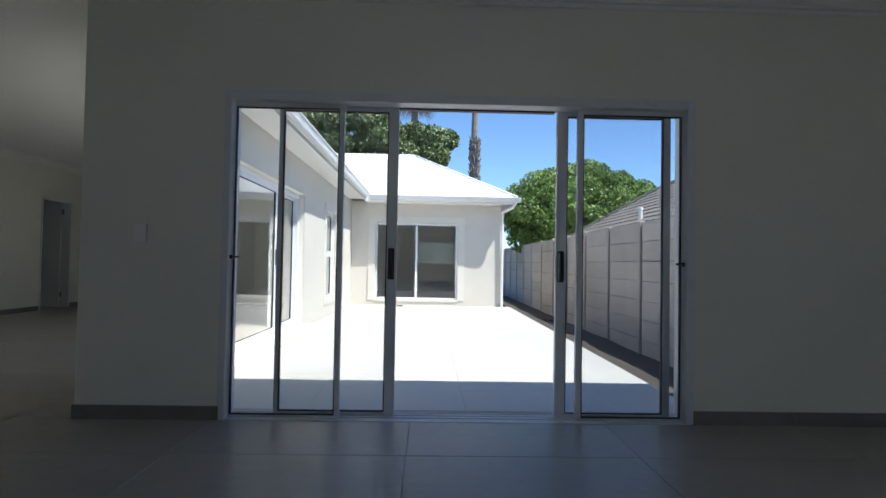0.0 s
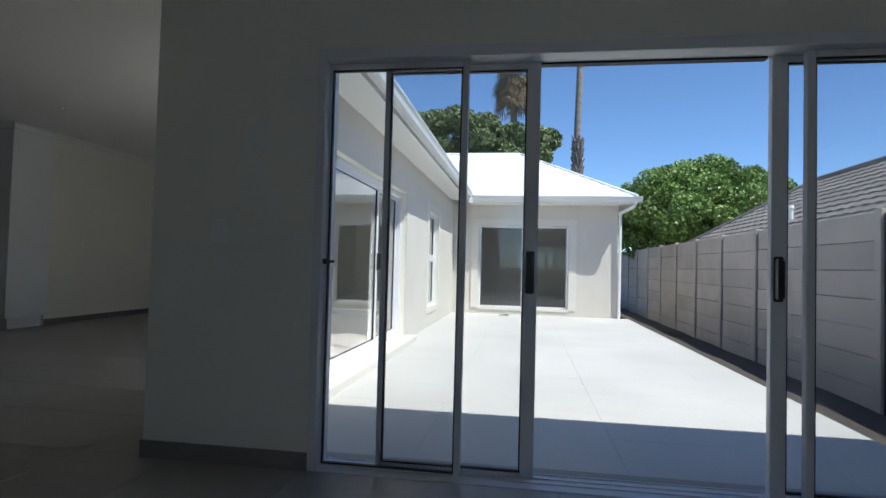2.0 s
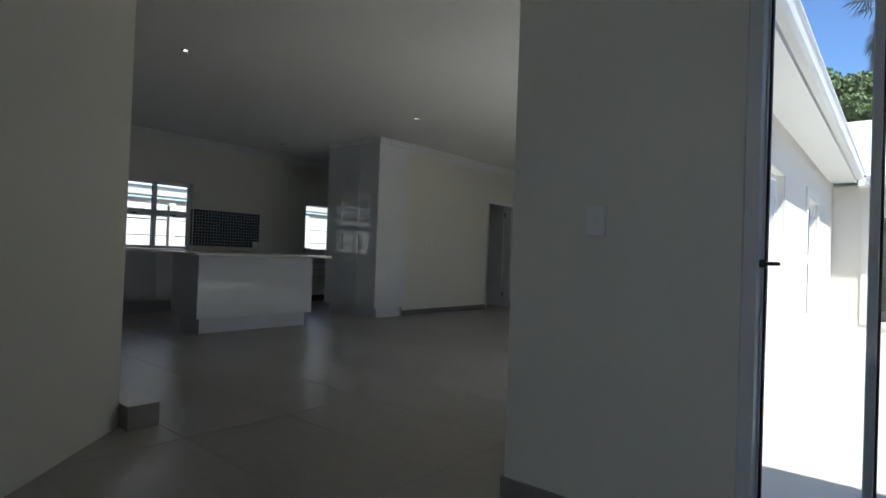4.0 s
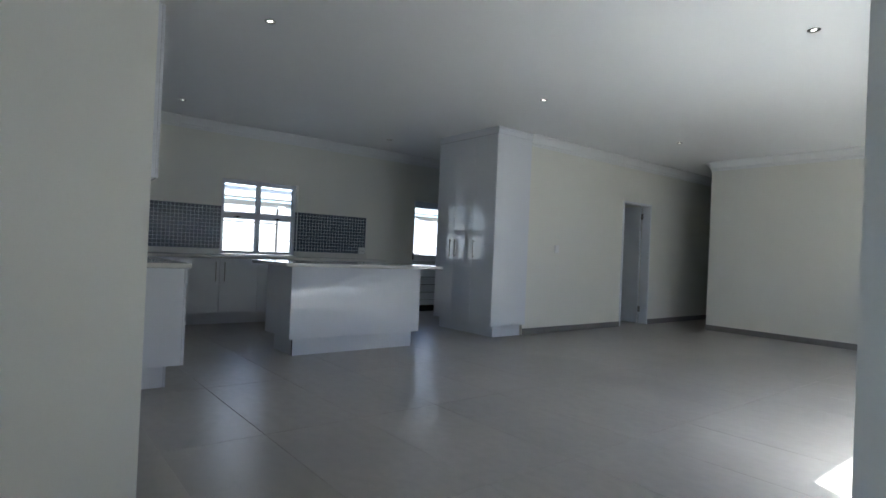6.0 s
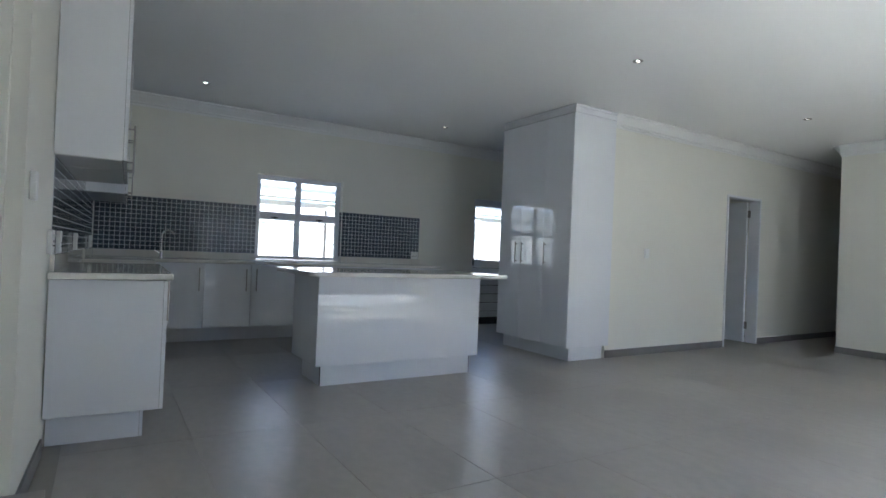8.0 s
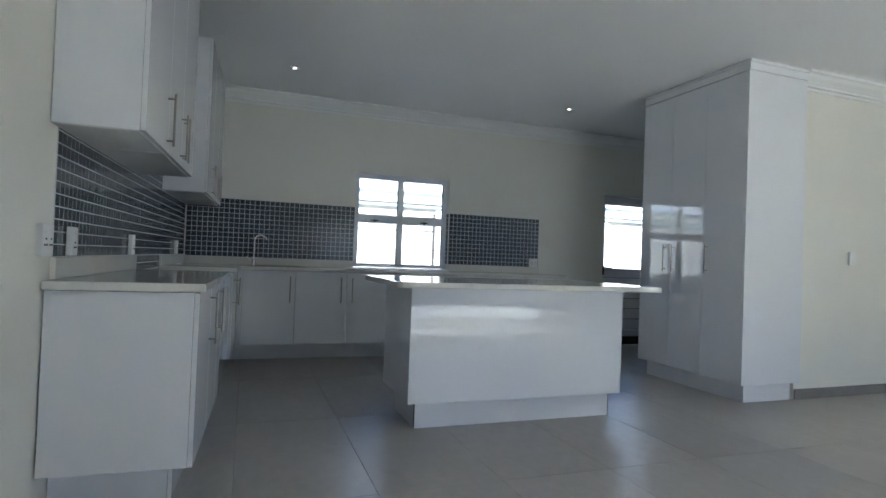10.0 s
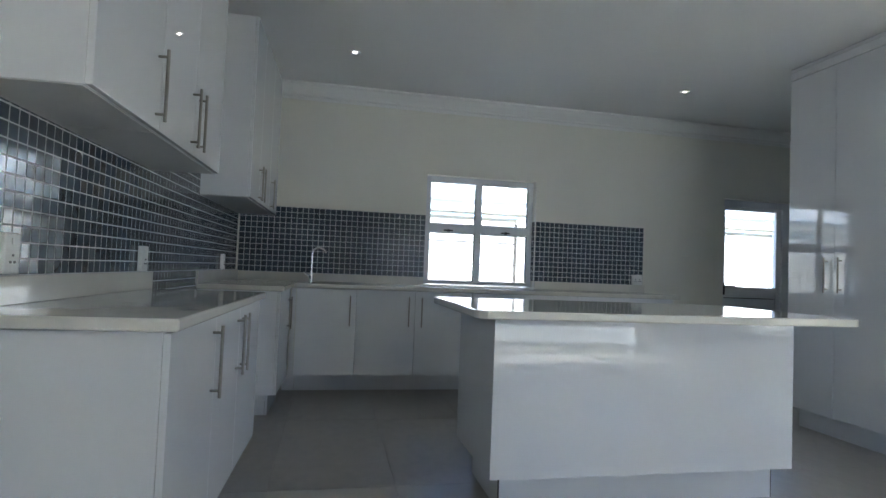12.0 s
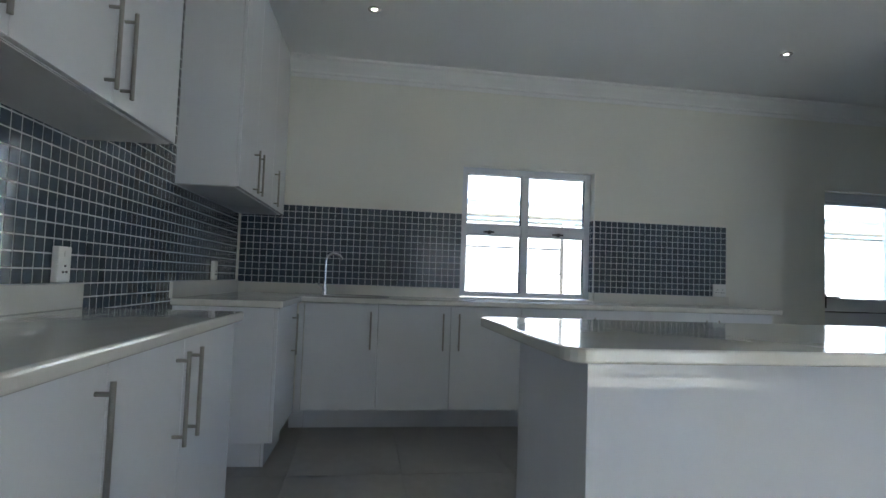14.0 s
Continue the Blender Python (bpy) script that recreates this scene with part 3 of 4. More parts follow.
tagged(new("filler_panel", mesh_of("filler_panel", box(slab(-9.40, 3.932, 0.18, -9.385, 3.968, 0.882), -9.676, 3.87, 0.0, -9.662, 3.968, 0.178), GLOSS)), "narrow white gloss filler between corner units", "panel")

swung(cabinet("wall_cabinet", (-6.35, 3.584, 0), 180, 0.51, 0.32, 1.52, 2.747, [(0, 0.51, 0.46)], "white gloss wall unit reaching the ceiling", UP_G, handle_z=1.67, under=True))
swung(cabinet("wall_cabinet", (-6.86, 3.584, 0), 180, 0.89, 0.32, 1.52, 2.747, [(0, 0.42, 0.375), (0.42, 0.89, 0.465)], "white gloss wall unit with two doors reaching the ceiling", UP_G, handle_z=1.67, under=True))
swung(cabinet("wall_cabinet", (-8.645, 3.584, 0), 180, 0.86, 0.32, 1.515, 2.747, [(0, 0.36, 0.31), (0.36, 0.86, 0.42)], "white gloss wall unit beyond the stove gap", UP_G, handle_z=1.65, under=True))
swung(cabinet("wall_cabinet", (-9.505, 3.584, 0), 180, 0.475, 0.32, 1.515, 2.747, [(0, 0.475, 0.06)], "white gloss wall unit in the kitchen corner", UP_G, handle_z=1.65, under=True))


def worktop(name, boxes, label, upstands=()):
    """Stone worktop pieces with eased edges, and their upstands."""
    w = thing(name, (0, 0, 0), label, "worktop")
    for b in boxes:
        part("slab", box(bmesh.new(), *b, bevel=0.008, seg=3), QUARTZ, w)
    for b in upstands:
        part("upstand", box(bmesh.new(), *b, bevel=0.002), QUARTZ, w)
    return w


swung(worktop("worktop", [(-7.85, SOUTH_Y + 0.002, 0.888, -6.335, 3.832, 0.923)], "cream quartz worktop of the short side run", [(-7.81, SOUTH_Y + 0.002, 0.9235, -6.42, SOUTH_Y + 0.022, 1.01)]))
corner_top = worktop("worktop", [(-9.988, SOUTH_Y + 0.15, 0.888, -9.37, 7.46, 0.9234)], "cream quartz corner worktop with sink, under the window",
                     [(-9.988, SOUTH_Y + 0.165, 0.9237, -9.968, 5.105, 1.0), (-9.988, 6.235, 0.9237, -9.968, 7.45, 1.0)])
for b, ease in (((-9.386, SOUTH_Y + 0.002, 0.888, -8.68, 3.832, 0.923), 0.008), ((-9.975, SOUTH_Y + 0.002, 0.9237, -8.66, SOUTH_Y + 0.022, 1.01), 0.002)):
    bm = box(bmesh.new(), *b, bevel=ease, seg=3)
    bmesh.ops.transform(bm, matrix=SIDE, verts=bm.verts)
    part("slab" if ease > 0.005 else "upstand", bm, QUARTZ, corner_top)
structure("window_sill", box(bmesh.new(), -10.15, 5.113, 0.90, -9.99, 6.227, 0.934, 0.003), QUARTZ, "cream quartz inside window sill")


def island():
    c = thing("kitchen_island", (-7.08, 4.94, 0), "white gloss kitchen island unit on a recessed plinth", "island", turn=0)
    part("front_panel", box(bmesh.new(), -0.02, 0, 0.18, 0, 1.53, 0.886, 0.0015, 2), GLOSS, c, "white gloss front panel")
    part("side_panel", box(bmesh.new(), -0.64, 0.002, 0.18, -0.022, 0.02, 0.886, 0.0015), GLOSS, c)
    part("side_panel", box(bmesh.new(), -0.64, 1.51, 0.18, -0.022, 1.528, 0.886, 0.0015), GLOSS, c)
    part("body", slab(-0.62, 0.022, 0.185, -0.024, 1.508, 0.884), BOARD, c)
    for i in range(3):
        d = part("door", box(bmesh.new(), -0.64, 0.022 + i * 0.496, 0.183, -0.622, 0.515 + i * 0.496, 0.88, 0.0015), GLOSS, c)
    bm = bmesh.new()
    box(bm, -0.125, 0.08, 0, -0.11, 1.51, 0.178, 0.001)
    part("plinth", bm, GLOSS, c, "white recessed plinth board")
    part("plinth", slab(-0.58, 0.08, 0, -0.127, 0.096, 0.178), GLOSS, c)
    part("plinth", slab(-0.58, 1.494, 0, -0.127, 1.51, 0.178), GLOSS, c)
    part("plinth_edge", slab(-0.1275, 0.0775, 0.002, -0.1085, 0.0797, 0.176), GAP, c, "dark bare board edge")
    part("plinth_edge", slab(-0.1275, 1.5103, 0.002, -0.1085, 1.5125, 0.176), GAP, c, "dark bare board edge")


island()
bm = bmesh.new()
box(bm, -7.84, 4.80, 0.890, -6.86, 6.64, 0.925)
corner = [e for e in bm.edges if abs(e.verts[0].co.z - e.verts[1].co.z) > 0.02]
bmesh.ops.bevel(bm, geom=corner, offset=0.06, segments=5, affect="EDGES", profile=0.5)
rim = [e for e in bm.edges if e.is_manifold and abs(e.verts[0].co.z - e.verts[1].co.z) < 1e-4]
bmesh.ops.bevel(bm, geom=rim, offset=0.006, segments=2, affect="EDGES", profile=0.5)
part("slab", bm, QUARTZ, thing("island_worktop", (0, 0, 0), "overhanging cream quartz worktop on the island", "worktop"))


def tall_cupboard():
    c = thing("tall_cupboard", (-8.40, 7.70, 0), "tall white gloss cupboard reaching the ceiling", "cupboard")
    w = 1.215
    part("body", slab(0.002, 0.022, 0.15, w - 0.02, 0.635, 2.655), GLOSS, c)
    part("side_panel", box(bmesh.new(), w - 0.018, -0.004, 0.15, w, 0.635, 2.66, 0.0015), GLOSS, c, "white gloss side panel")
    for x0, x1, hx in ((0, 0.395, 0.34), (0.395, 0.79, 0.45), (0.79, w - 0.022, 0.835)):
        d = part("door", box(bmesh.new(), x0 + 0.0008, 0, 0.152, x1 - 0.0008, 0.0195, 2.655, 0.0015, 2), GLOSS, c, "tall white gloss door")
        bar_handle(d, hx, 0, 1.15)
    part("plinth", slab(0.03, 0.09, 0, w - 0.06, 0.106, 0.148), GLOSS, c, "white recessed plinth board")
    part("plinth", slab(w - 0.076, 0.108, 0, w - 0.06, 0.60, 0.148), GLOSS, c, "white recessed plinth board")
    bm = bmesh.new()
    box(bm, 0.0, -0.004, 2.661, w + 0.006, 0.64, 2.722, 0.002)
    box(bm, 0.0, -0.010, 2.722, w + 0.016, 0.64, 2.749, 0.006)
    part("top_fascia", bm, GLOSS, c, "white fascia closing the cupboard to the ceiling")


tall_cupboard()


# sink and tap
def sink():
    s = thing("kitchen_sink", (-9.68, 4.30, 0.9238), "round stainless steel sink set into the worktop", "sink")
    bm = bmesh.new()
    prof = [(0.235, 0.0), (0.235, 0.004), (0.225, 0.006), (0.205, 0.004), (0.198, -0.002)]
    ring = [[bm.verts.new((r * math.cos(a) * 0.9, r * math.sin(a), z)) for r, z in prof] for a in [2 * math.pi * i / 40 for i in range(40)]]
    for i in range(40):
        for j in range(len(prof) - 1):
            bm.faces.new((ring[i][j], ring[(i + 1) % 40][j], ring[(i + 1) % 40][j + 1], ring[i][j + 1]))
    part("rim", bm, STEEL, s, "brushed steel rim", smooth=True)
    bm = bmesh.new()
    bmesh.ops.create_circle(bm, cap_ends=True, segments=40, radius=0.198, matrix=Matrix.LocRotScale((0, 0, 0.0006), None, (0.9, 1, 1)))
    part("bowl", bm, STEEL, s, "brushed steel bowl")


sink()


def tap():
    t = thing("kitchen_tap", (-9.84, 4.065, 0.9238), "chrome gooseneck mixer tap behind the sink", "tap")
    part("base", rod(bmesh.new(), (0, 0, 0), (0, 0, 0.06), 0.024, 0.02, 16), CHROME, t, smooth=False)
    pts = [Vector((0, 0, 0.06)), Vector((0, 0, 0.24))] + [Vector((0.0, 0.062 - 0.062 * math.cos(a), 0.245 + 0.062 * math.sin(a))) for a in [math.pi * k / 10 for k in range(1, 10)]]
    bm = bmesh.new()
    for p, q in zip(pts, pts[1:]):
        rod(bm, p, q + (q - p) * 0.08, 0.0105, sides=12)
    part("spout", bm, CHROME, t)
    bm = bmesh.new()
    rod(bm, (0, -0.01, 0.045), (0.0, -0.07, 0.085), 0.012, 0.007, 10)
    part("lever", bm, CHROME, t)


tap()


def socket(name, at, turn, w, h, rockers, label):
    """A switch or socket plate on a wall; local -y faces the room."""
    s = thing(name, at, label, "socket" if "socket" in name else "switch", turn=turn)
    part("plate", box(bmesh.new(), -w / 2, -0.024, -h / 2, w / 2, -0.001, h / 2, 0.004, 2), PLATE, s)
    for x, z, a, b in rockers:
        part("switch_rocker" if b > 0.012 else "socket_hole", slab(x - a / 2, -0.027, z - b / 2, x + a / 2, -0.0235, z + b / 2), PLATE if b > 0.012 else BLACK, s)
    return s


HOLES = [(-0.022, 0.03, 0.014, 0.02), (0.022, 0.03, 0.014, 0.02)] + [(x + dx, z, 0.007, 0.007) for x in (-0.025, 0.025) for dx, z in ((0, 0.004), (-0.01, -0.018), (0.01, -0.018))]
for i, (x, w) in enumerate(((-6.33, 0.11), (-6.60, 0.075), (-7.66, 0.075), (-9.35, 0.075))):
    plate = socket("wall_socket", (x, SOUTH_Y + (0.0 if i == 0 else 0.008), 1.075), 180, w, 0.12, HOLES if i == 0 else [(0, 0.035, 0.014, 0.02), (0, -0.005, 0.007, 0.007), (-0.01, -0.025, 0.007, 0.007), (0.01, -0.025, 0.007, 0.007)],
           "white plastic wall socket with switches" if i == 0 else "white plastic wall socket on the mosaic")
    swung(plate)
socket("wall_socket", (BACK_X + 0.008, 7.36, 1.055), 90, 0.11, 0.105, HOLES, "white double wall socket on the mosaic edge")
socket("light_switch", (-5.68, SOUTH_Y - 0.004, 1.30), 180, 0.075, 0.115, [(0, 0, 0.02, 0.035)], "white light switch beside the side door")
socket("light_switch", (-1.985, SLIDER_Y, 1.135), 0, 0.075, 0.115, [(0, 0, 0.02, 0.035)], "white light switch on the pier")
socket("light_switch", (HALL_X, 9.0, 1.2), 90, 0.075, 0.115, [(0, 0, 0.02, 0.035)], "white light switch beside the tall cupboard")


# ---- downlights ----
def downlight(at):
    d = thing("downlight", at, "small recessed ceiling downlight, lit", "ceiling light", "ceiling downlights")
    bm = bmesh.new()
    prof = [(0.015, 0.0), (0.024, -0.006), (0.038, -0.006), (0.042, -0.001)]
    ring = [[bm.verts.new((r * math.cos(a), r * math.sin(a), z)) for r, z in prof] for a in [2 * math.pi * i / 24 for i in range(24)]]
    for i in range(24):
        for j in range(3):
            bm.faces.new((ring[i][j], ring[(i + 1) % 24][j], ring[(i + 1) % 24][j + 1], ring[i][j + 1]))
    part("rim", bm, STEEL, d, "steel rim", smooth=True)
    bm = bmesh.new()
    bmesh.ops.create_circle(bm, cap_ends=True, segments=20, radius=0.016, matrix=Matrix.Translation((0, 0, -0.0015)))
    bmesh.ops.reverse_faces(bm, faces=bm.faces)
    part("lamp", bm, LAMP_GLOW, d, "glowing lamp")
    return d


first = downlight((-9.07, 4.34, CEILING))
for x, y in ((-9.09, 7.25), (-5.99, 7.19), (-6.1, 4.26), (-6.02, 10.06), (-3.48, 7.14), (-3.3, 4.3), (-3.4, 10.06)):
    copy_thing(first, pose(x, y, CEILING))


# ---- outside: courtyard house wing ----
far = thing("far_house", (0, 0, 0), "beige plastered house wing with a white metal roof", "house")
part("wall", wall_cells("x", FAR_Y, FAR_Y + 0.28, OUT_X + 0.002, 1.47, -0.62, 2.42, [(-1.50, 0.45, 0.12, 1.92)]), PLASTER, far, "beige plastered wall")
part("wall", slab(1.19, FAR_Y + 0.282, -0.62, 1.47, 19.0, 2.42), PLASTER, far, "beige plastered side wall")
part("room_wall", slab(-3.4, 17.4, 0, 1.188, 17.5, 2.42), PAINT, far)
part("room_wall", slab(-3.4, FAR_Y + 0.285, 0, -3.3, 17.398, 2.42), PAINT, far)
part("room_floor", slab(-3.4, FAR_Y + 0.285, -0.1, 1.188, 17.39, 0.1), TILE_FLOOR, far)
part("room_ceiling", slab(-3.4, FAR_Y + 0.285, 2.42, 1.188, 17.39, 2.5), CEIL, far)
bm = bmesh.new()
for x0, x1, z0, z1 in ((-1.66, -1.50, 0.10, 2.06), (0.45, 0.61, 0.10, 2.06), (-1.50, 0.45, 1.92, 2.06)):
    box(bm, x0, FAR_Y - 0.02, z0, x1, FAR_Y, z1)
part("window_surround", bm, PLASTER_BAND, far, "raised plaster surround")
part("window_sill", slab(-1.5, FAR_Y - 0.02, 0.06, 0.45, FAR_Y, 0.118, bevel=0.004), PLASTER_BAND, far)
grid_window("window_3", (-1.5, FAR_Y + 0.06, 0), 0, 1.95, 0.12, 1.92, [0.97], [], "white aluminium sliding window of the far wing", bar=0.05, glass=GLASS_GREY)


def corrugated(x0, x1, edge, run, pitch, step=0.19):
    """Roof sheet rising from edge along +y: x from x0 to x1, ribs up the slope; run gives the upper end for each x."""
    bm = bmesh.new()
    n = int((x1 - x0) / (step / 4))
    low, high = [], []
    for i in range(n + 1):
        x = x0 + (x1 - x0) * i / n
        h = 0.009 * math.cos(2 * math.pi * (x - x0) / step)
        d = max(run(x), 0.001)
        low.append(bm.verts.new((x, edge[1], edge[2] + h)))
        high.append(bm.verts.new((x, edge[1] + d, edge[2] + d * pitch + h)))
    for i in range(n):
        bm.faces.new((low[i], low[i + 1], high[i + 1], high[i]))
    return bm


EAVE_Y, EAVE_Z, HIP_X, PITCH = 13.1, 2.52, 1.78, 0.565
part("roof", corrugated(-6.0, HIP_X, (0, EAVE_Y, EAVE_Z), lambda x: min(2.45, HIP_X - x), PITCH), ROOF_METAL, far, "white corrugated metal roof", smooth=True)
bm = bmesh.new()
sx = [bm.verts.new(v) for v in ((HIP_X, EAVE_Y, EAVE_Z), (HIP_X, 19.0, EAVE_Z), (HIP_X - 2.45, 19.0, EAVE_Z + 2.45 * PITCH), (HIP_X - 2.45, EAVE_Y + 2.45, EAVE_Z + 2.45 * PITCH))]
bm.faces.new(sx)
part("roof", bm, ROOF_METAL, far, "white metal roof over the hip")
bm = bmesh.new()
rod(bm, (HIP_X, EAVE_Y, EAVE_Z + 0.012), (HIP_X - 2.45, EAVE_Y + 2.45, EAVE_Z + 2.45 * PITCH + 0.012), 0.028, sides=8)
rod(bm, (HIP_X - 2.45, EAVE_Y + 2.45, EAVE_Z + 2.45 * PITCH + 0.012), (-6.0, EAVE_Y + 2.45, EAVE_Z + 2.45 * PITCH + 0.012), 0.028, sides=8)
part("ridge_cap", bm, ROOF_METAL, far, "white metal ridge capping", smooth=True)
part("soffit", slab(-1.70, EAVE_Y + 0.03, 2.37, HIP_X - 0.03, FAR_Y - 0.001, 2.385), WHITE_TRIM, far)
part("soffit", slab(1.472, FAR_Y, 2.37, HIP_X - 0.03, 19.0, 2.385), WHITE_TRIM, far)
part("fascia", slab(-1.70, EAVE_Y + 0.012, 2.36, HIP_X - 0.012, EAVE_Y + 0.03, 2.50), WHITE_TRIM, far)
part("fascia", slab(HIP_X - 0.03, EAVE_Y + 0.03, 2.36, HIP_X - 0.012, 19.0, 2.50), WHITE_TRIM, far)
GUTTER = [(0, 0), (0.0, -0.10), (0.06, -0.115), (0.085, -0.09), (0.10, -0.03), (0.115, -0.012), (0.115, 0.0), (0.10, 0.0), (0.09, -0.03), (0.075, -0.08), (0.055, -0.1), (0.012, -0.09), (0.012, 0)]
part("gutter", sweep(bmesh.new(), (-1.60, EAVE_Y + 0.011, 2.51), (HIP_X + 0.08, EAVE_Y + 0.011, 2.51), (0, -1, 0), GUTTER), WHITE_TRIM, far, "white ogee gutter")
bm = bmesh.new()
for p, q in (((1.74, 13.05, 2.40), (1.70, 13.12, 2.30)), ((1.70, 13.12, 2.30), (1.50, 13.48, 2.20)), ((1.50, 13.48, 2.20), (1.50, 13.50, -0.05))):
    rod(bm, p, q, 0.033, sides=10)
part("downpipe", bm, WHITE_TRIM, far, "white downpipe")

# eaves of the near wing
near = thing("near_eaves", (0, 0, 0), "white eaves and gutter along the courtyard walls", "eaves")
part("soffit", slab(OUT_X + 0.001, 4.28, 2.42, -1.72, EAVE_Y, 2.435), WHITE_TRIM, near, "white soffit board")
part("fascia", slab(-1.738, 4.36, 2.40, -1.72, EAVE_Y + 0.01, 2.55), WHITE_TRIM, near, "white fascia board")
part("gutter", sweep(bmesh.new(), (-1.719, 4.36, 2.555), (-1.719, EAVE_Y - 0.1, 2.555), (1, 0, 0), GUTTER), WHITE_TRIM, near, "white ogee gutter")
part("soffit", slab(-1.715, 4.254, 2.42, 3.8, 4.38, 2.435), WHITE_TRIM, near, "white soffit board")
part("fascia", slab(-1.715, 4.38, 2.40, 3.8, 4.398, 2.55), WHITE_TRIM, near, "white fascia board")
bm = bmesh.new()
for q in (((-1.70, 4.36, 2.56), (-1.70, 20, 2.56), (-6.2, 20, 5.2), (-6.2, 4.36, 5.2)), ((-1.70, 4.40, 2.56), (3.8, 4.40, 2.56), (3.8, 0.0, 5.1), (-1.70, 0.0, 5.1)),
          ((-6.2, 4.36, 5.2), (-6.2, 20, 5.2), (-10.7, 20, 2.56), (-10.7, 4.36, 2.56)), ((-10.7, 4.36, 2.95), (-1.7, 4.36, 2.95), (-1.7, -3.3, 2.95), (-10.7, -3.3, 2.95))):
    bm.faces.new([bm.verts.new(v) for v in q])
part("roof", bm, ROOF_METAL, near, "white metal roof")


# ---- precast boundary walls ----
def precast_wall(name, x, ys, rows, panel_h, material_, label, last_post=True, foot=0.0, groove=0.006):
    """Upright slotted posts with slabs between."""
    w = thing(name, (x, ys[0], foot), label, "wall", kind="structure")
    post = mesh_of("post", box(bmesh.new(), -0.045, -0.055, -0.14, 0.045, 0.055, rows * panel_h - 0.045, 0.008), material_)
    gap = ys[1] - ys[0]
    panel = mesh_of("panel", box(bmesh.new(), -0.022, 0.045, 0.004, 0.022, gap - 0.105, panel_h + 0.004 - groove, 0.006), material_)
    core = mesh_of("joint", box(bmesh.new(), -0.01, 0.05, -0.05, 0.01, gap - 0.05, rows * panel_h - 0.1), JOINT)
    for i, y in enumerate(ys):
        if i + 1 < len(ys):
            o = new("joint", core)
            o.parent = w
            o.location = (0, y - ys[0], 0)
        if last_post or i + 1 < len(ys):
            o = new("post", post)
            o.parent = w
            o.location = (0, y - ys[0], 0)
        if i + 1 < len(ys):
            for r in range(rows):
                o = new("panel", panel)
                o.parent = w
                o.location = (random.uniform(-0.004, 0.004), y - ys[0], r * panel_h - 0.072 + random.uniform(-0.003, 0.003))
    return w


precast_wall("wall_boundary", 3.2, [7.779 + 1.558 * i for i in range(-2, 13)], 7, 0.311, CONCRETE, "grey precast concrete panel boundary wall", foot=-0.42)
precast_wall("wall_boundary_west", -12.3, [2.1 + 1.6 * i for i in range(8)], 6, 0.312, CONCRETE_W, "white painted precast panel wall behind the kitchen", groove=0.014)


# ---- neighbouring houses ----
def tiled_slope(bm, origin, along, up, pitch, rows, length_at, course=0.32, thick=0.03):
    """Courses of roof tiles as overlapping strips, each cut into tiles."""
    along, up = Vector(along), Vector(up)
    for r in range(rows):
        a0, a1 = length_at(r * course)
        o = Vector(origin) + up * (r * course) + Vector((0, 0, r * course * pitch))
        n = max(1, int((a1 - a0) / 0.33))
        for k in range(n):
            s0, s1 = a0 + (a1 - a0) * k / n + 0.004, a0 + (a1 - a0) * (k + 1) / n - 0.004
            lo0, lo1 = o + along * s0, o + along * s1
            rise = up * (course * 1.06) + Vector((0, 0, course * 1.06 * pitch))
            t = Vector((0, 0, thick))
            mid = Vector((0, 0, 0.022))
            v = [bm.verts.new(p) for p in (lo0, (lo0 + lo1) / 2 + mid, lo1, lo1 + t, (lo0 + lo1) / 2 + t + mid, lo0 + t, lo0 + rise + t * 0.3, (lo0 + lo1) / 2 + rise + t * 0.3 + mid * 0.6, lo1 + rise + t * 0.3)]
            for f in ((0, 1, 4, 5), (1, 2, 3, 4), (5, 4, 7, 6), (4, 3, 8, 7)):
                bm.faces.new([v[i] for i in f])


# the neighbour's eaves line, ridge and hip
EAVES_X, RIDGE_X, RIDGE_Z, RIDGE_END, NPITCH = 3.7, 6.4, 3.26, 15.7, 0.65
RUN = RIDGE_X - EAVES_X
EAVES_Z = RIDGE_Z - RUN * NPITCH
HIP_END = RIDGE_END + RUN
house = thing("neighbour_house", (EAVES_X, 0.0, 0), "neighbour house with a grey tiled hip roof", "house")
part("wall", slab(0.35, -4.0, -0.62, 2 * RUN - 0.35, HIP_END - 0.35, EAVES_Z + 0.05), PLASTER, house, "pale plastered wall")
bm = bmesh.new()
tiled_slope(bm, (0, 0, EAVES_Z + 0.01), (0, 1, 0), (1, 0, 0), NPITCH, int(RUN / 0.2), lambda s: (-4.0, HIP_END - s - 0.1), course=0.2)
part("roof", bm, ROOF_TILE, house, "grey concrete roof tiles")
bm = bmesh.new()
for corners in (((0, HIP_END), (2 * RUN, HIP_END), (RUN, RIDGE_END)), ((0, -4), (0, HIP_END), (RUN, RIDGE_END), (RUN, -4)), ((2 * RUN, -4), (2 * RUN, HIP_END), (RUN, RIDGE_END), (RUN, -4))):
    bm.faces.new([bm.verts.new((x, y, RIDGE_Z - 0.02 if abs(x - RUN) < 0.01 else EAVES_Z - 0.02)) for x, y in corners])
part("roof_underlay", bm, ROOF_TILE, house)
bm = bmesh.new()
rod(bm, (0, HIP_END, EAVES_Z + 0.03), (RUN, RIDGE_END, RIDGE_Z + 0.04), 0.06, sides=8)
rod(bm, (RUN, RIDGE_END, RIDGE_Z + 0.04), (RUN, -4, RIDGE_Z + 0.04), 0.06, sides=8)
part("hip_capping", bm, ROOF_TILE, house, "grey hip and ridge tiles")
bm = bmesh.new()
rod(bm, (0.75, 12.6, 1.85), (0.75, 12.6, 2.25), 0.045)
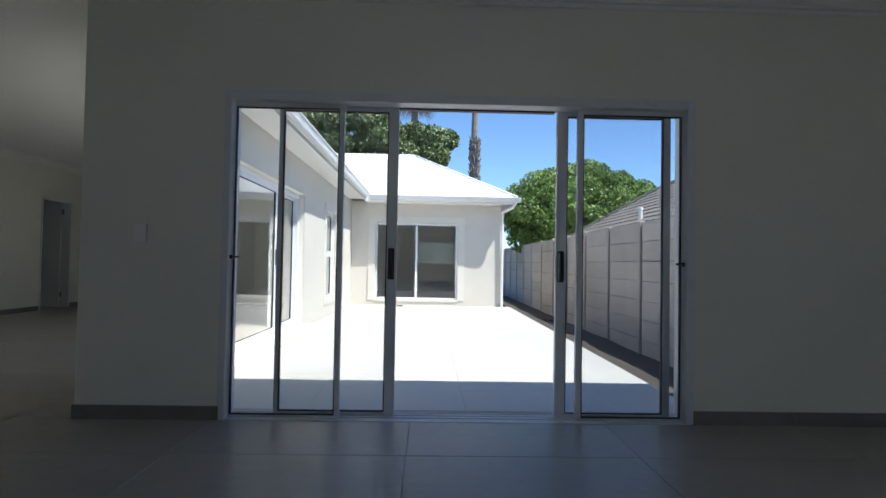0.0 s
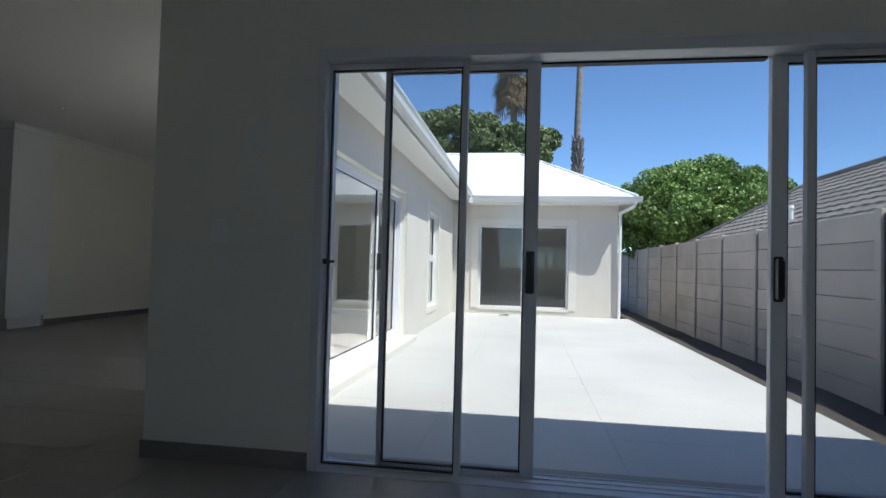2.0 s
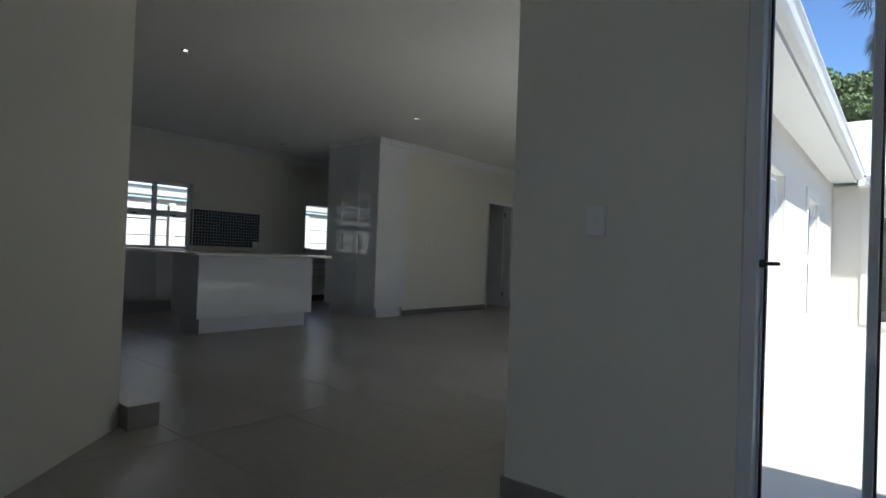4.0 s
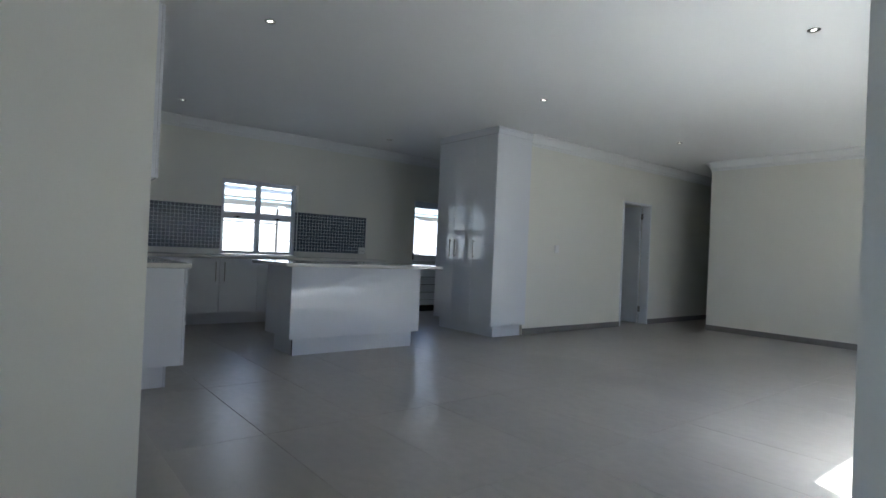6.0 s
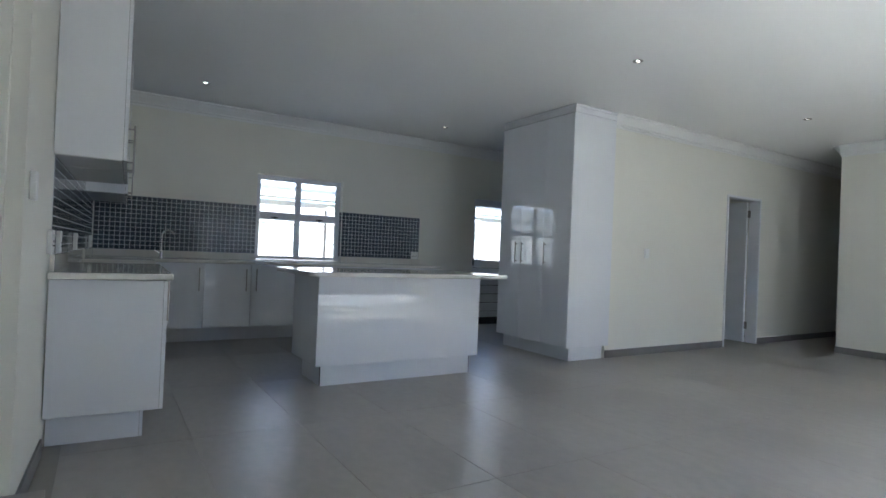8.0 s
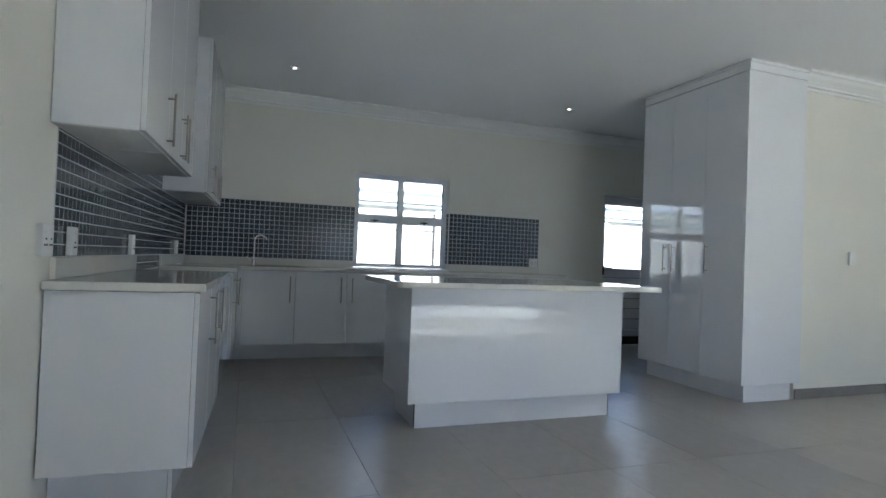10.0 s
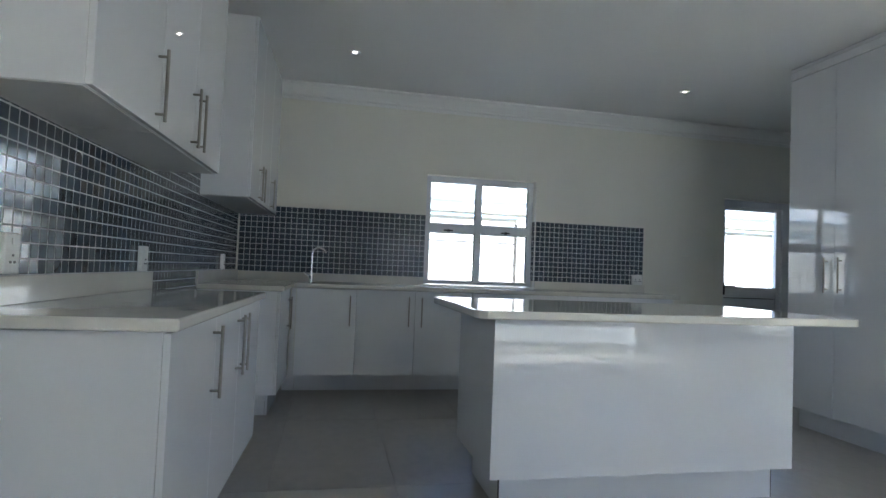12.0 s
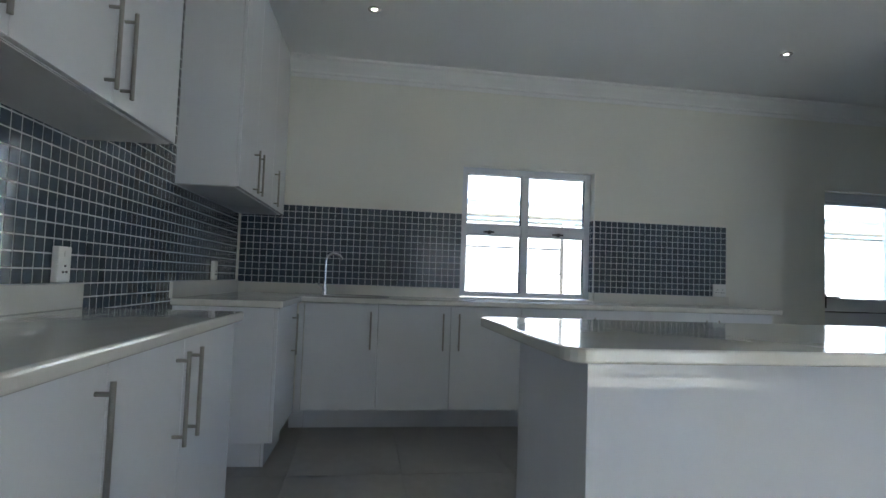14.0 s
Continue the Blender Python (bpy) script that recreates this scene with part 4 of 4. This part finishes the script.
rod(bm, (0.75, 12.6, 2.25), (0.75, 12.6, 2.30), 0.065, 0.05)
part("vent_pipe", bm, WHITE_TRIM, house, "pale vent pipe")

west = thing("west_house", (-14.2, 0, 0), "neighbour house behind the kitchen with a pale wall", "house")
part("wall", slab(-3, -2, -0.62, 0, 16, 2.05), PLASTER_BAND, west, "pale plastered wall")
part("fascia", slab(0.0, -2.4, 2.08, 0.5, 16.4, 2.28), PLASTER, west, "beige eaves board")
bm = bmesh.new()
bm.faces.new([bm.verts.new(v) for v in ((0.55, -2.4, 2.29), (0.55, 16.4, 2.29), (-4.5, 16.4, 5.0), (-4.5, -2.4, 5.0))])
part("roof", bm, ROOF_METAL, west, "white sheet roof")


# ---- trees ----
def leaf_cloud(blobs, count, size, seed, flat=0.6):
    """Many small folded leaves, scattered near the skins of overlapping clumps."""
    rng = np.random.default_rng(seed)
    weights = np.array([b[3] ** 2 for b in blobs])
    pick = rng.choice(len(blobs), count, p=weights / weights.sum())
    cs = np.array([b[:3] for b in blobs])[pick]
    rs = np.array([b[3] for b in blobs])[pick]
    d = rng.normal(size=(count, 3))
    d /= np.linalg.norm(d, axis=1)[:, None]
    r = rs * (0.55 + 0.5 * rng.random(count) ** 0.6)
    p = cs + d * r[:, None] * np.array([1, 1, 0.8])
    u = rng.normal(size=(count, 3))
    u /= np.linalg.norm(u, axis=1)[:, None]
    nrm = d * 0.6 + rng.normal(size=(count, 3)) * 0.6
    v = np.cross(nrm, u)
    v /= np.linalg.norm(v, axis=1)[:, None] + 1e-9
    s = size * (0.6 + 0.8 * rng.random(count))[:, None]
    a, b, c, e = p - u * s, p + v * s * flat, p + u * s, p - v * s * flat
    verts = np.stack([a, b, c, e], 1).reshape(-1, 3)
    me = bpy.data.meshes.new("crown")
    me.from_pydata(verts.tolist(), [], np.arange(count * 4).reshape(-1, 4).tolist())
    return me


def tree(name, at, trunk_h, trunk_r, blobs, count, size, seed, leaf, label, limbs=True):
    t = thing(name, at, label, "tree")
    rng = random.Random(seed)
    bm = bmesh.new()
    rod(bm, (0, 0, -0.2), (0.05, 0.1, trunk_h), trunk_r * 1.25, trunk_r * 0.7, 10)
    for b in blobs:
        c = Vector(b[:3])
        mid = Vector((c.x * 0.45, c.y * 0.45, trunk_h + (c.z - trunk_h) * 0.45 - 0.1))
        rod(bm, (0.04, 0.08, trunk_h * 0.93), mid, trunk_r * 0.5, trunk_r * 0.3, 7)
        rod(bm, mid, c, trunk_r * 0.3, trunk_r * 0.1, 6)
        for k in range(3):
            e = c + Vector((rng.uniform(-1, 1), rng.uniform(-1, 1), rng.uniform(-0.3, 0.8))) * b[3] * 0.8
            rod(bm, mid.lerp(c, 0.6), e, trunk_r * 0.14, trunk_r * 0.04, 5)
    part("trunk", bm, BARK, t, "brown branching trunk")
    me = leaf_cloud(blobs, count, size, seed)
    me.materials.append(leaf)
    o = new("crown", me)
    o.parent = t
    tagged(o, "crown of many small leaves", kind="stuff")
    return t


rb = random.Random(5)
bush = [(0.0, 0.0, 3.45, 1.9)]
for i in range(70):
    h = 1 - 2 * (i + 0.5) / 70
    a, q = i * 2.39996, math.sqrt(max(0, 1 - h * h))
    q *= 1 if h > -0.2 else 0.9
    bush.append((2.6 * q * math.cos(a) + rb.uniform(-0.12, 0.12), 2.3 * q * math.sin(a), 3.2 + 1.65 * h + rb.uniform(-0.1, 0.1), rb.uniform(0.42, 0.72)))
tree("broad_tree", (5.35, 20.7, -0.55), 1.6, 0.22, bush, 110000, 0.05, 3, LEAF_BUSH, "dense rounded green tree beyond the boundary wall")
rb = random.Random(9)
crown = []
for i in range(13):
    u = i / 12
    top = 9.0 - 2.6 * max(0.0, u - 0.6) ** 1.3 - 1.6 * max(0.0, 0.25 - u)
    for z in (top, top - 1.25, top - 2.5):
        crown.append((-4.4 + 7.7 * u + rb.uniform(-0.4, 0.4), rb.uniform(-1.6, 1.6), z + rb.uniform(-0.45, 0.25), rb.uniform(0.55, 0.95)))
tree("spreading_tree", (-2.9, 30.0, -0.55), 4.2, 0.3, crown, 60000, 0.085, 4, LEAF_DARK, "spreading dark green tree behind the white roof")


def palm(at, height, radius, seed, label, skirt=2.7, boots=None):
    t = thing("palm_tree", at, label, "tree", "palm trees")
    rng = random.Random(seed)
    bm = bmesh.new()
    n = 36
    for i in range(n):
        z0, z1 = height * i / n, height * (i + 1) / n
        r = radius * (1.12 - 0.3 * i / n)
        rod(bm, (0.05 * math.sin(i * 0.3), 0, z0), (0.05 * math.sin(i * 0.3 + 0.3), 0, z1 + 0.03), r * 1.04, r * 0.94, 10)
    part("trunk", bm, PALM_BARK, t, "tall ringed grey trunk")

    def fronds(count, dry):
        bm = bmesh.new()
        for k in range(count):
            a = rng.uniform(0, 2 * math.pi)
            out = Vector((math.cos(a), math.sin(a), 0))
            side = Vector((-out.y, out.x, 0))
            rise = rng.uniform(-0.9, -0.3) if dry else rng.uniform(-0.35, 0.9)
            length = rng.uniform(1.3, 2.1) if dry else rng.uniform(1.9, 2.8)
            base = Vector((0, 0, height + rng.uniform(-skirt, -0.2) if dry else height + rng.uniform(-0.2, 0.25)))
            tip = base + out * length * (0.4 if dry else 0.6) + Vector((0, 0, rise * length * (0.7 if dry else 0.5)))
            rod(bm, base, tip, 0.025, 0.012, 4)
            for j in range(13):
                f = (j - 6) / 6
                lean = out * math.cos(f * 1.5) + side * math.sin(f * 1.5) + Vector((0, 0, rise * 0.5 - 0.35 * abs(f)))
                end = tip + lean.normalized() * length * 0.5
                wide = lean.cross(Vector((0, 0, 1))).normalized() * 0.035
                droop = end + Vector((0, 0, -0.3 if not dry else -0.5))
                m = tip.lerp(end, 0.6)
                v = [bm.verts.new(p) for p in (tip, m + wide, droop, m - wide)]
                bm.faces.new(v)
        return bm

    if boots:
        bm = bmesh.new()
        for k in range(420):
            z = rng.uniform(*boots)
            a = k * 2.39996
            out = Vector((math.cos(a), math.sin(a), 0))
            r = radius * 0.95
            rod(bm, out * r + Vector((0, 0, z)), out * (r + rng.uniform(0.1, 0.24)) + Vector((0, 0, z + rng.uniform(0.2, 0.42))), 0.085, 0.03, 5)
        part("leaf_bases", bm, PALM_BARK, t, "rough stubs of old leaf bases")
    part("crown", fronds(34, False), FROND, t, "fan-shaped green fronds")
    part("dead_fronds", fronds(110, True), FROND_DRY, t, "hanging skirt of dry fronds")
    return t


palm((-1.55, 41.0, -0.55), 16.6, 0.28, 11, "tall palm with a skirt of dry fronds")
palm((2.65, 36.5, -0.55), 20.5, 0.22, 12, "very tall palm with a bare slim trunk", boots=(4.5, 9.6))

# litter in the courtyard
for k, (x, y, s) in enumerate(((2.25, 11.9, 0.26), (2.35, 12.3, 0.18), (-0.9, 13.2, 0.1))):
    bm = bmesh.new()
    rng = random.Random(40 + k)
    for j in range(7):
        a = rng.uniform(0, math.pi)
        rod(bm, (-math.cos(a) * s, -math.sin(a) * s * 0.6, 0.008), (math.cos(a) * s, math.sin(a) * s * 0.6, rng.uniform(0.01, 0.06)), 0.008, 0.004, 5)
    o = tagged(new("dry_twigs", mesh_of("dry_twigs", bm, BARK)), "small heap of dry brown twigs on the ground", "twigs", "courtyard litter")
    o.location = (x, y, -0.19 if x > 1.7 else COURT_Z)


# ---- skirting tiles ----
def skirting(name, p0, p1, inward, h=0.085, t=0.012):
    """A run of cut tiles along the foot of a wall."""
    p0, p1, n = Vector((*p0, 0)), Vector((*p1, 0)), Vector((*inward, 0))
    d = p1 - p0
    length = d.length
    d.normalize()
    run = thing(name, p0, "grey tile skirting along the wall foot", "skirting", kind="structure")
    k = max(1, round(length / 0.6))
    w = length / k
    m = Matrix((( d.x, n.x, 0, 0), (d.y, n.y, 0, 0), (0, 0, 1, 0), (0, 0, 0, 1)))
    bm = box(bmesh.new(), 0.001, 0.0005, -0.004, w - 0.001, t, h, 0.0015)
    bmesh.ops.transform(bm, matrix=m, verts=bm.verts)
    bmesh.ops.recalc_face_normals(bm, faces=bm.faces)
    me = mesh_of("tile", bm, SKIRT)
    for i in range(k):
        o = new("tile", me)
        o.parent = run
        o.location = d * (w * i)


for i, (p0, p1, inw) in enumerate((((EAST_X - 0.012, SLIDER_Y), (-1.49, SLIDER_Y), (0, -1)), ((1.44, SLIDER_Y), (3.6, SLIDER_Y), (0, -1)), ((EAST_X, SLIDER_Y), (EAST_X, 5.4), (-1, 0)), ((EAST_X, 8.68), (EAST_X, NORTH_Y), (-1, 0)),
                                   ((-6.404, NORTH_Y), (EAST_X, NORTH_Y), (0, -1)), ((-6.404, NORTH_Y), (-6.404, 16.0), (-1, 0)), ((HALL_X, 8.35), (HALL_X, 10.63), (1, 0)), ((HALL_X, 11.47), (HALL_X, 16.0), (1, 0)),
                                   ((-6.36, SOUTH_Y + 0.018), (-5.585, SOUTH_Y - 0.008), (0.034, 0.9995)), ((BACK_X, 7.48), (BACK_X, 8.36), (1, 0)))):
    skirting("baseboard_%d" % (i + 1), p0, p1, inw)


# ---- mosaic splashbacks ----
TILE = 0.05
mosaic_mesh = mesh_of("mosaic_tile", box(bmesh.new(), -0.0226, -0.0035, -0.0226, 0.0226, 0.0, 0.0226, 0.0008), MOSAIC)


def splashback(name, at, turn, cols, rows, label, near=None, skip=None):
    """Mosaic on a grout bed. Local -y faces the room; near picks the tiles that stay single pieces."""
    s = thing(name, at, label, "splashback", kind="structure", turn=turn)
    cells = [(c, r) for c in range(cols) for r in range(rows) if not (skip and skip(c, r))]
    bed = bmesh.new()
    for r in range(rows):
        row = [c for c in range(cols) if not (skip and skip(c, r))]
        if row:
            start = row[0]
            for c, nxt in zip(row, row[1:] + [None]):
                if nxt != c + 1:
                    box(bed, start * TILE, -0.0038, r * TILE, (c + 1) * TILE, -0.0005, (r + 1) * TILE)
                    start = nxt
    part("grout_bed", bed, MOSAIC_GROUT, s, "pale grout")
    rng = random.Random(cols * 31 + rows)
    singles, verts, faces = 0, [], []
    shape = [v.co.copy() for v in mosaic_mesh.vertices]
    polys = [tuple(p.vertices) for p in mosaic_mesh.polygons]
    for c, r in cells:
        x, z = (c + 0.5) * TILE, (r + 0.5) * TILE
        tilt = Euler((rng.gauss(0, 0.008), 0, rng.gauss(0, 0.008)))
        y = -0.001 + rng.uniform(-0.0004, 0.0002)
        if near and near(c, r) and singles < 300:
            o = new("mosaic_tile", mosaic_mesh)
            o.parent, o.location, o.rotation_euler = s, (x, y, z), tilt
            singles += 1
        else:
            k = len(verts)
            q = tilt.to_matrix()
            verts += [q @ v + Vector((x, y, z)) for v in shape]
            faces += [tuple(i + k for i in p) for p in polys]
    if faces:
        me = bpy.data.meshes.new("mosaic_tiles")
        me.from_pydata([tuple(v) for v in verts], [], faces)
        me.materials.append(MOSAIC_REST)
        o = new("mosaic_tiles", me)
        o.parent = s
        tagged(o, "small glossy slate blue tiles", kind="stuff")
    return s


SIDE_X0 = -6.44
side_cols = int((SIDE_X0 - BACK_X) / TILE)
swung(splashback("splashback", (SIDE_X0, SOUTH_Y, 0.76), 180, side_cols, 37, "slate blue glossy mosaic splashback with pale grout", near=lambda c, r: c < 26 and 5 <= r < 16,
           skip=lambda c, r: (not 24 <= c <= 46) and (r < 5 or r > 15)))
splashback("splashback", (BACK_X, SOUTH_Y + 0.15, 1.0), 90, 34, 12, "slate blue glossy mosaic splashback beside the window", near=lambda c, r: c >= 12)
splashback("splashback", (BACK_X, 6.235, 1.0), 90, 24, 12, "slate blue glossy mosaic splashback ending at a socket", near=lambda c, r: True)
splashback("splashback", (BACK_X - 0.10, 6.228, 1.0), 0, 2, 12, "slate blue mosaic on the window reveal", near=lambda c, r: True)


# ---- floor and courtyard tiles ----
def tile_field(parent, name, mat, xs, ys, z, keep, joint=0.003, thick=0.02):
    cache = {}
    for x0, x1 in zip(xs, xs[1:]):
        for y0, y1 in zip(ys, ys[1:]):
            if not keep((x0 + x1) / 2, (y0 + y1) / 2):
                continue
            key = (round(x1 - x0, 3), round(y1 - y0, 3))
            if key not in cache:
                cache[key] = mesh_of(name, box(bmesh.new(), joint / 2, joint / 2, -thick, key[0] - joint / 2, key[1] - joint / 2, 0, 0.0012), mat)
            o = new(name, cache[key])
            o.parent = parent
            o.location = (x0, y0, z + random.uniform(-0.0004, 0.0004))


def steps(a, b, start, w):
    k = math.ceil((a - start) / w)
    vals = [start + w * i for i in range(k, k + int((b - a) / w) + 2)]
    vals = [v for v in vals if a + 0.02 < v < b - 0.02]
    return [a] + vals + [b]


def inside(x, y):
    if x < BACK_X or y > 16:
        return False
    if y < SOUTH_Y:
        return x > -2.6 or (x > -5.0 and x + y > -2.4)
    if y > NORTH_Y + 0.1:
        return -7.6 < x < -6.2
    if y > 4.0:
        return x < EAST_X + 0.1
    return x < 3.6


tile_field(floor, "floor_tile", TILE_FLOOR, sorted(steps(BACK_X, 3.6, -0.32, 1.2) + [-2.2]), steps(-3.0, 16.0, 3.98, 0.615), 0.0, inside, joint=0.0022, thick=0.005)
tile_field(courtyard, "paving_tile", PAVE, steps(OUT_X + 0.003, 1.70, 0.05, 1.1), steps(4.256, FAR_Y - 0.004, 4.9, 0.615), COURT_Z, lambda x, y: True, joint=0.0007, thick=0.005)
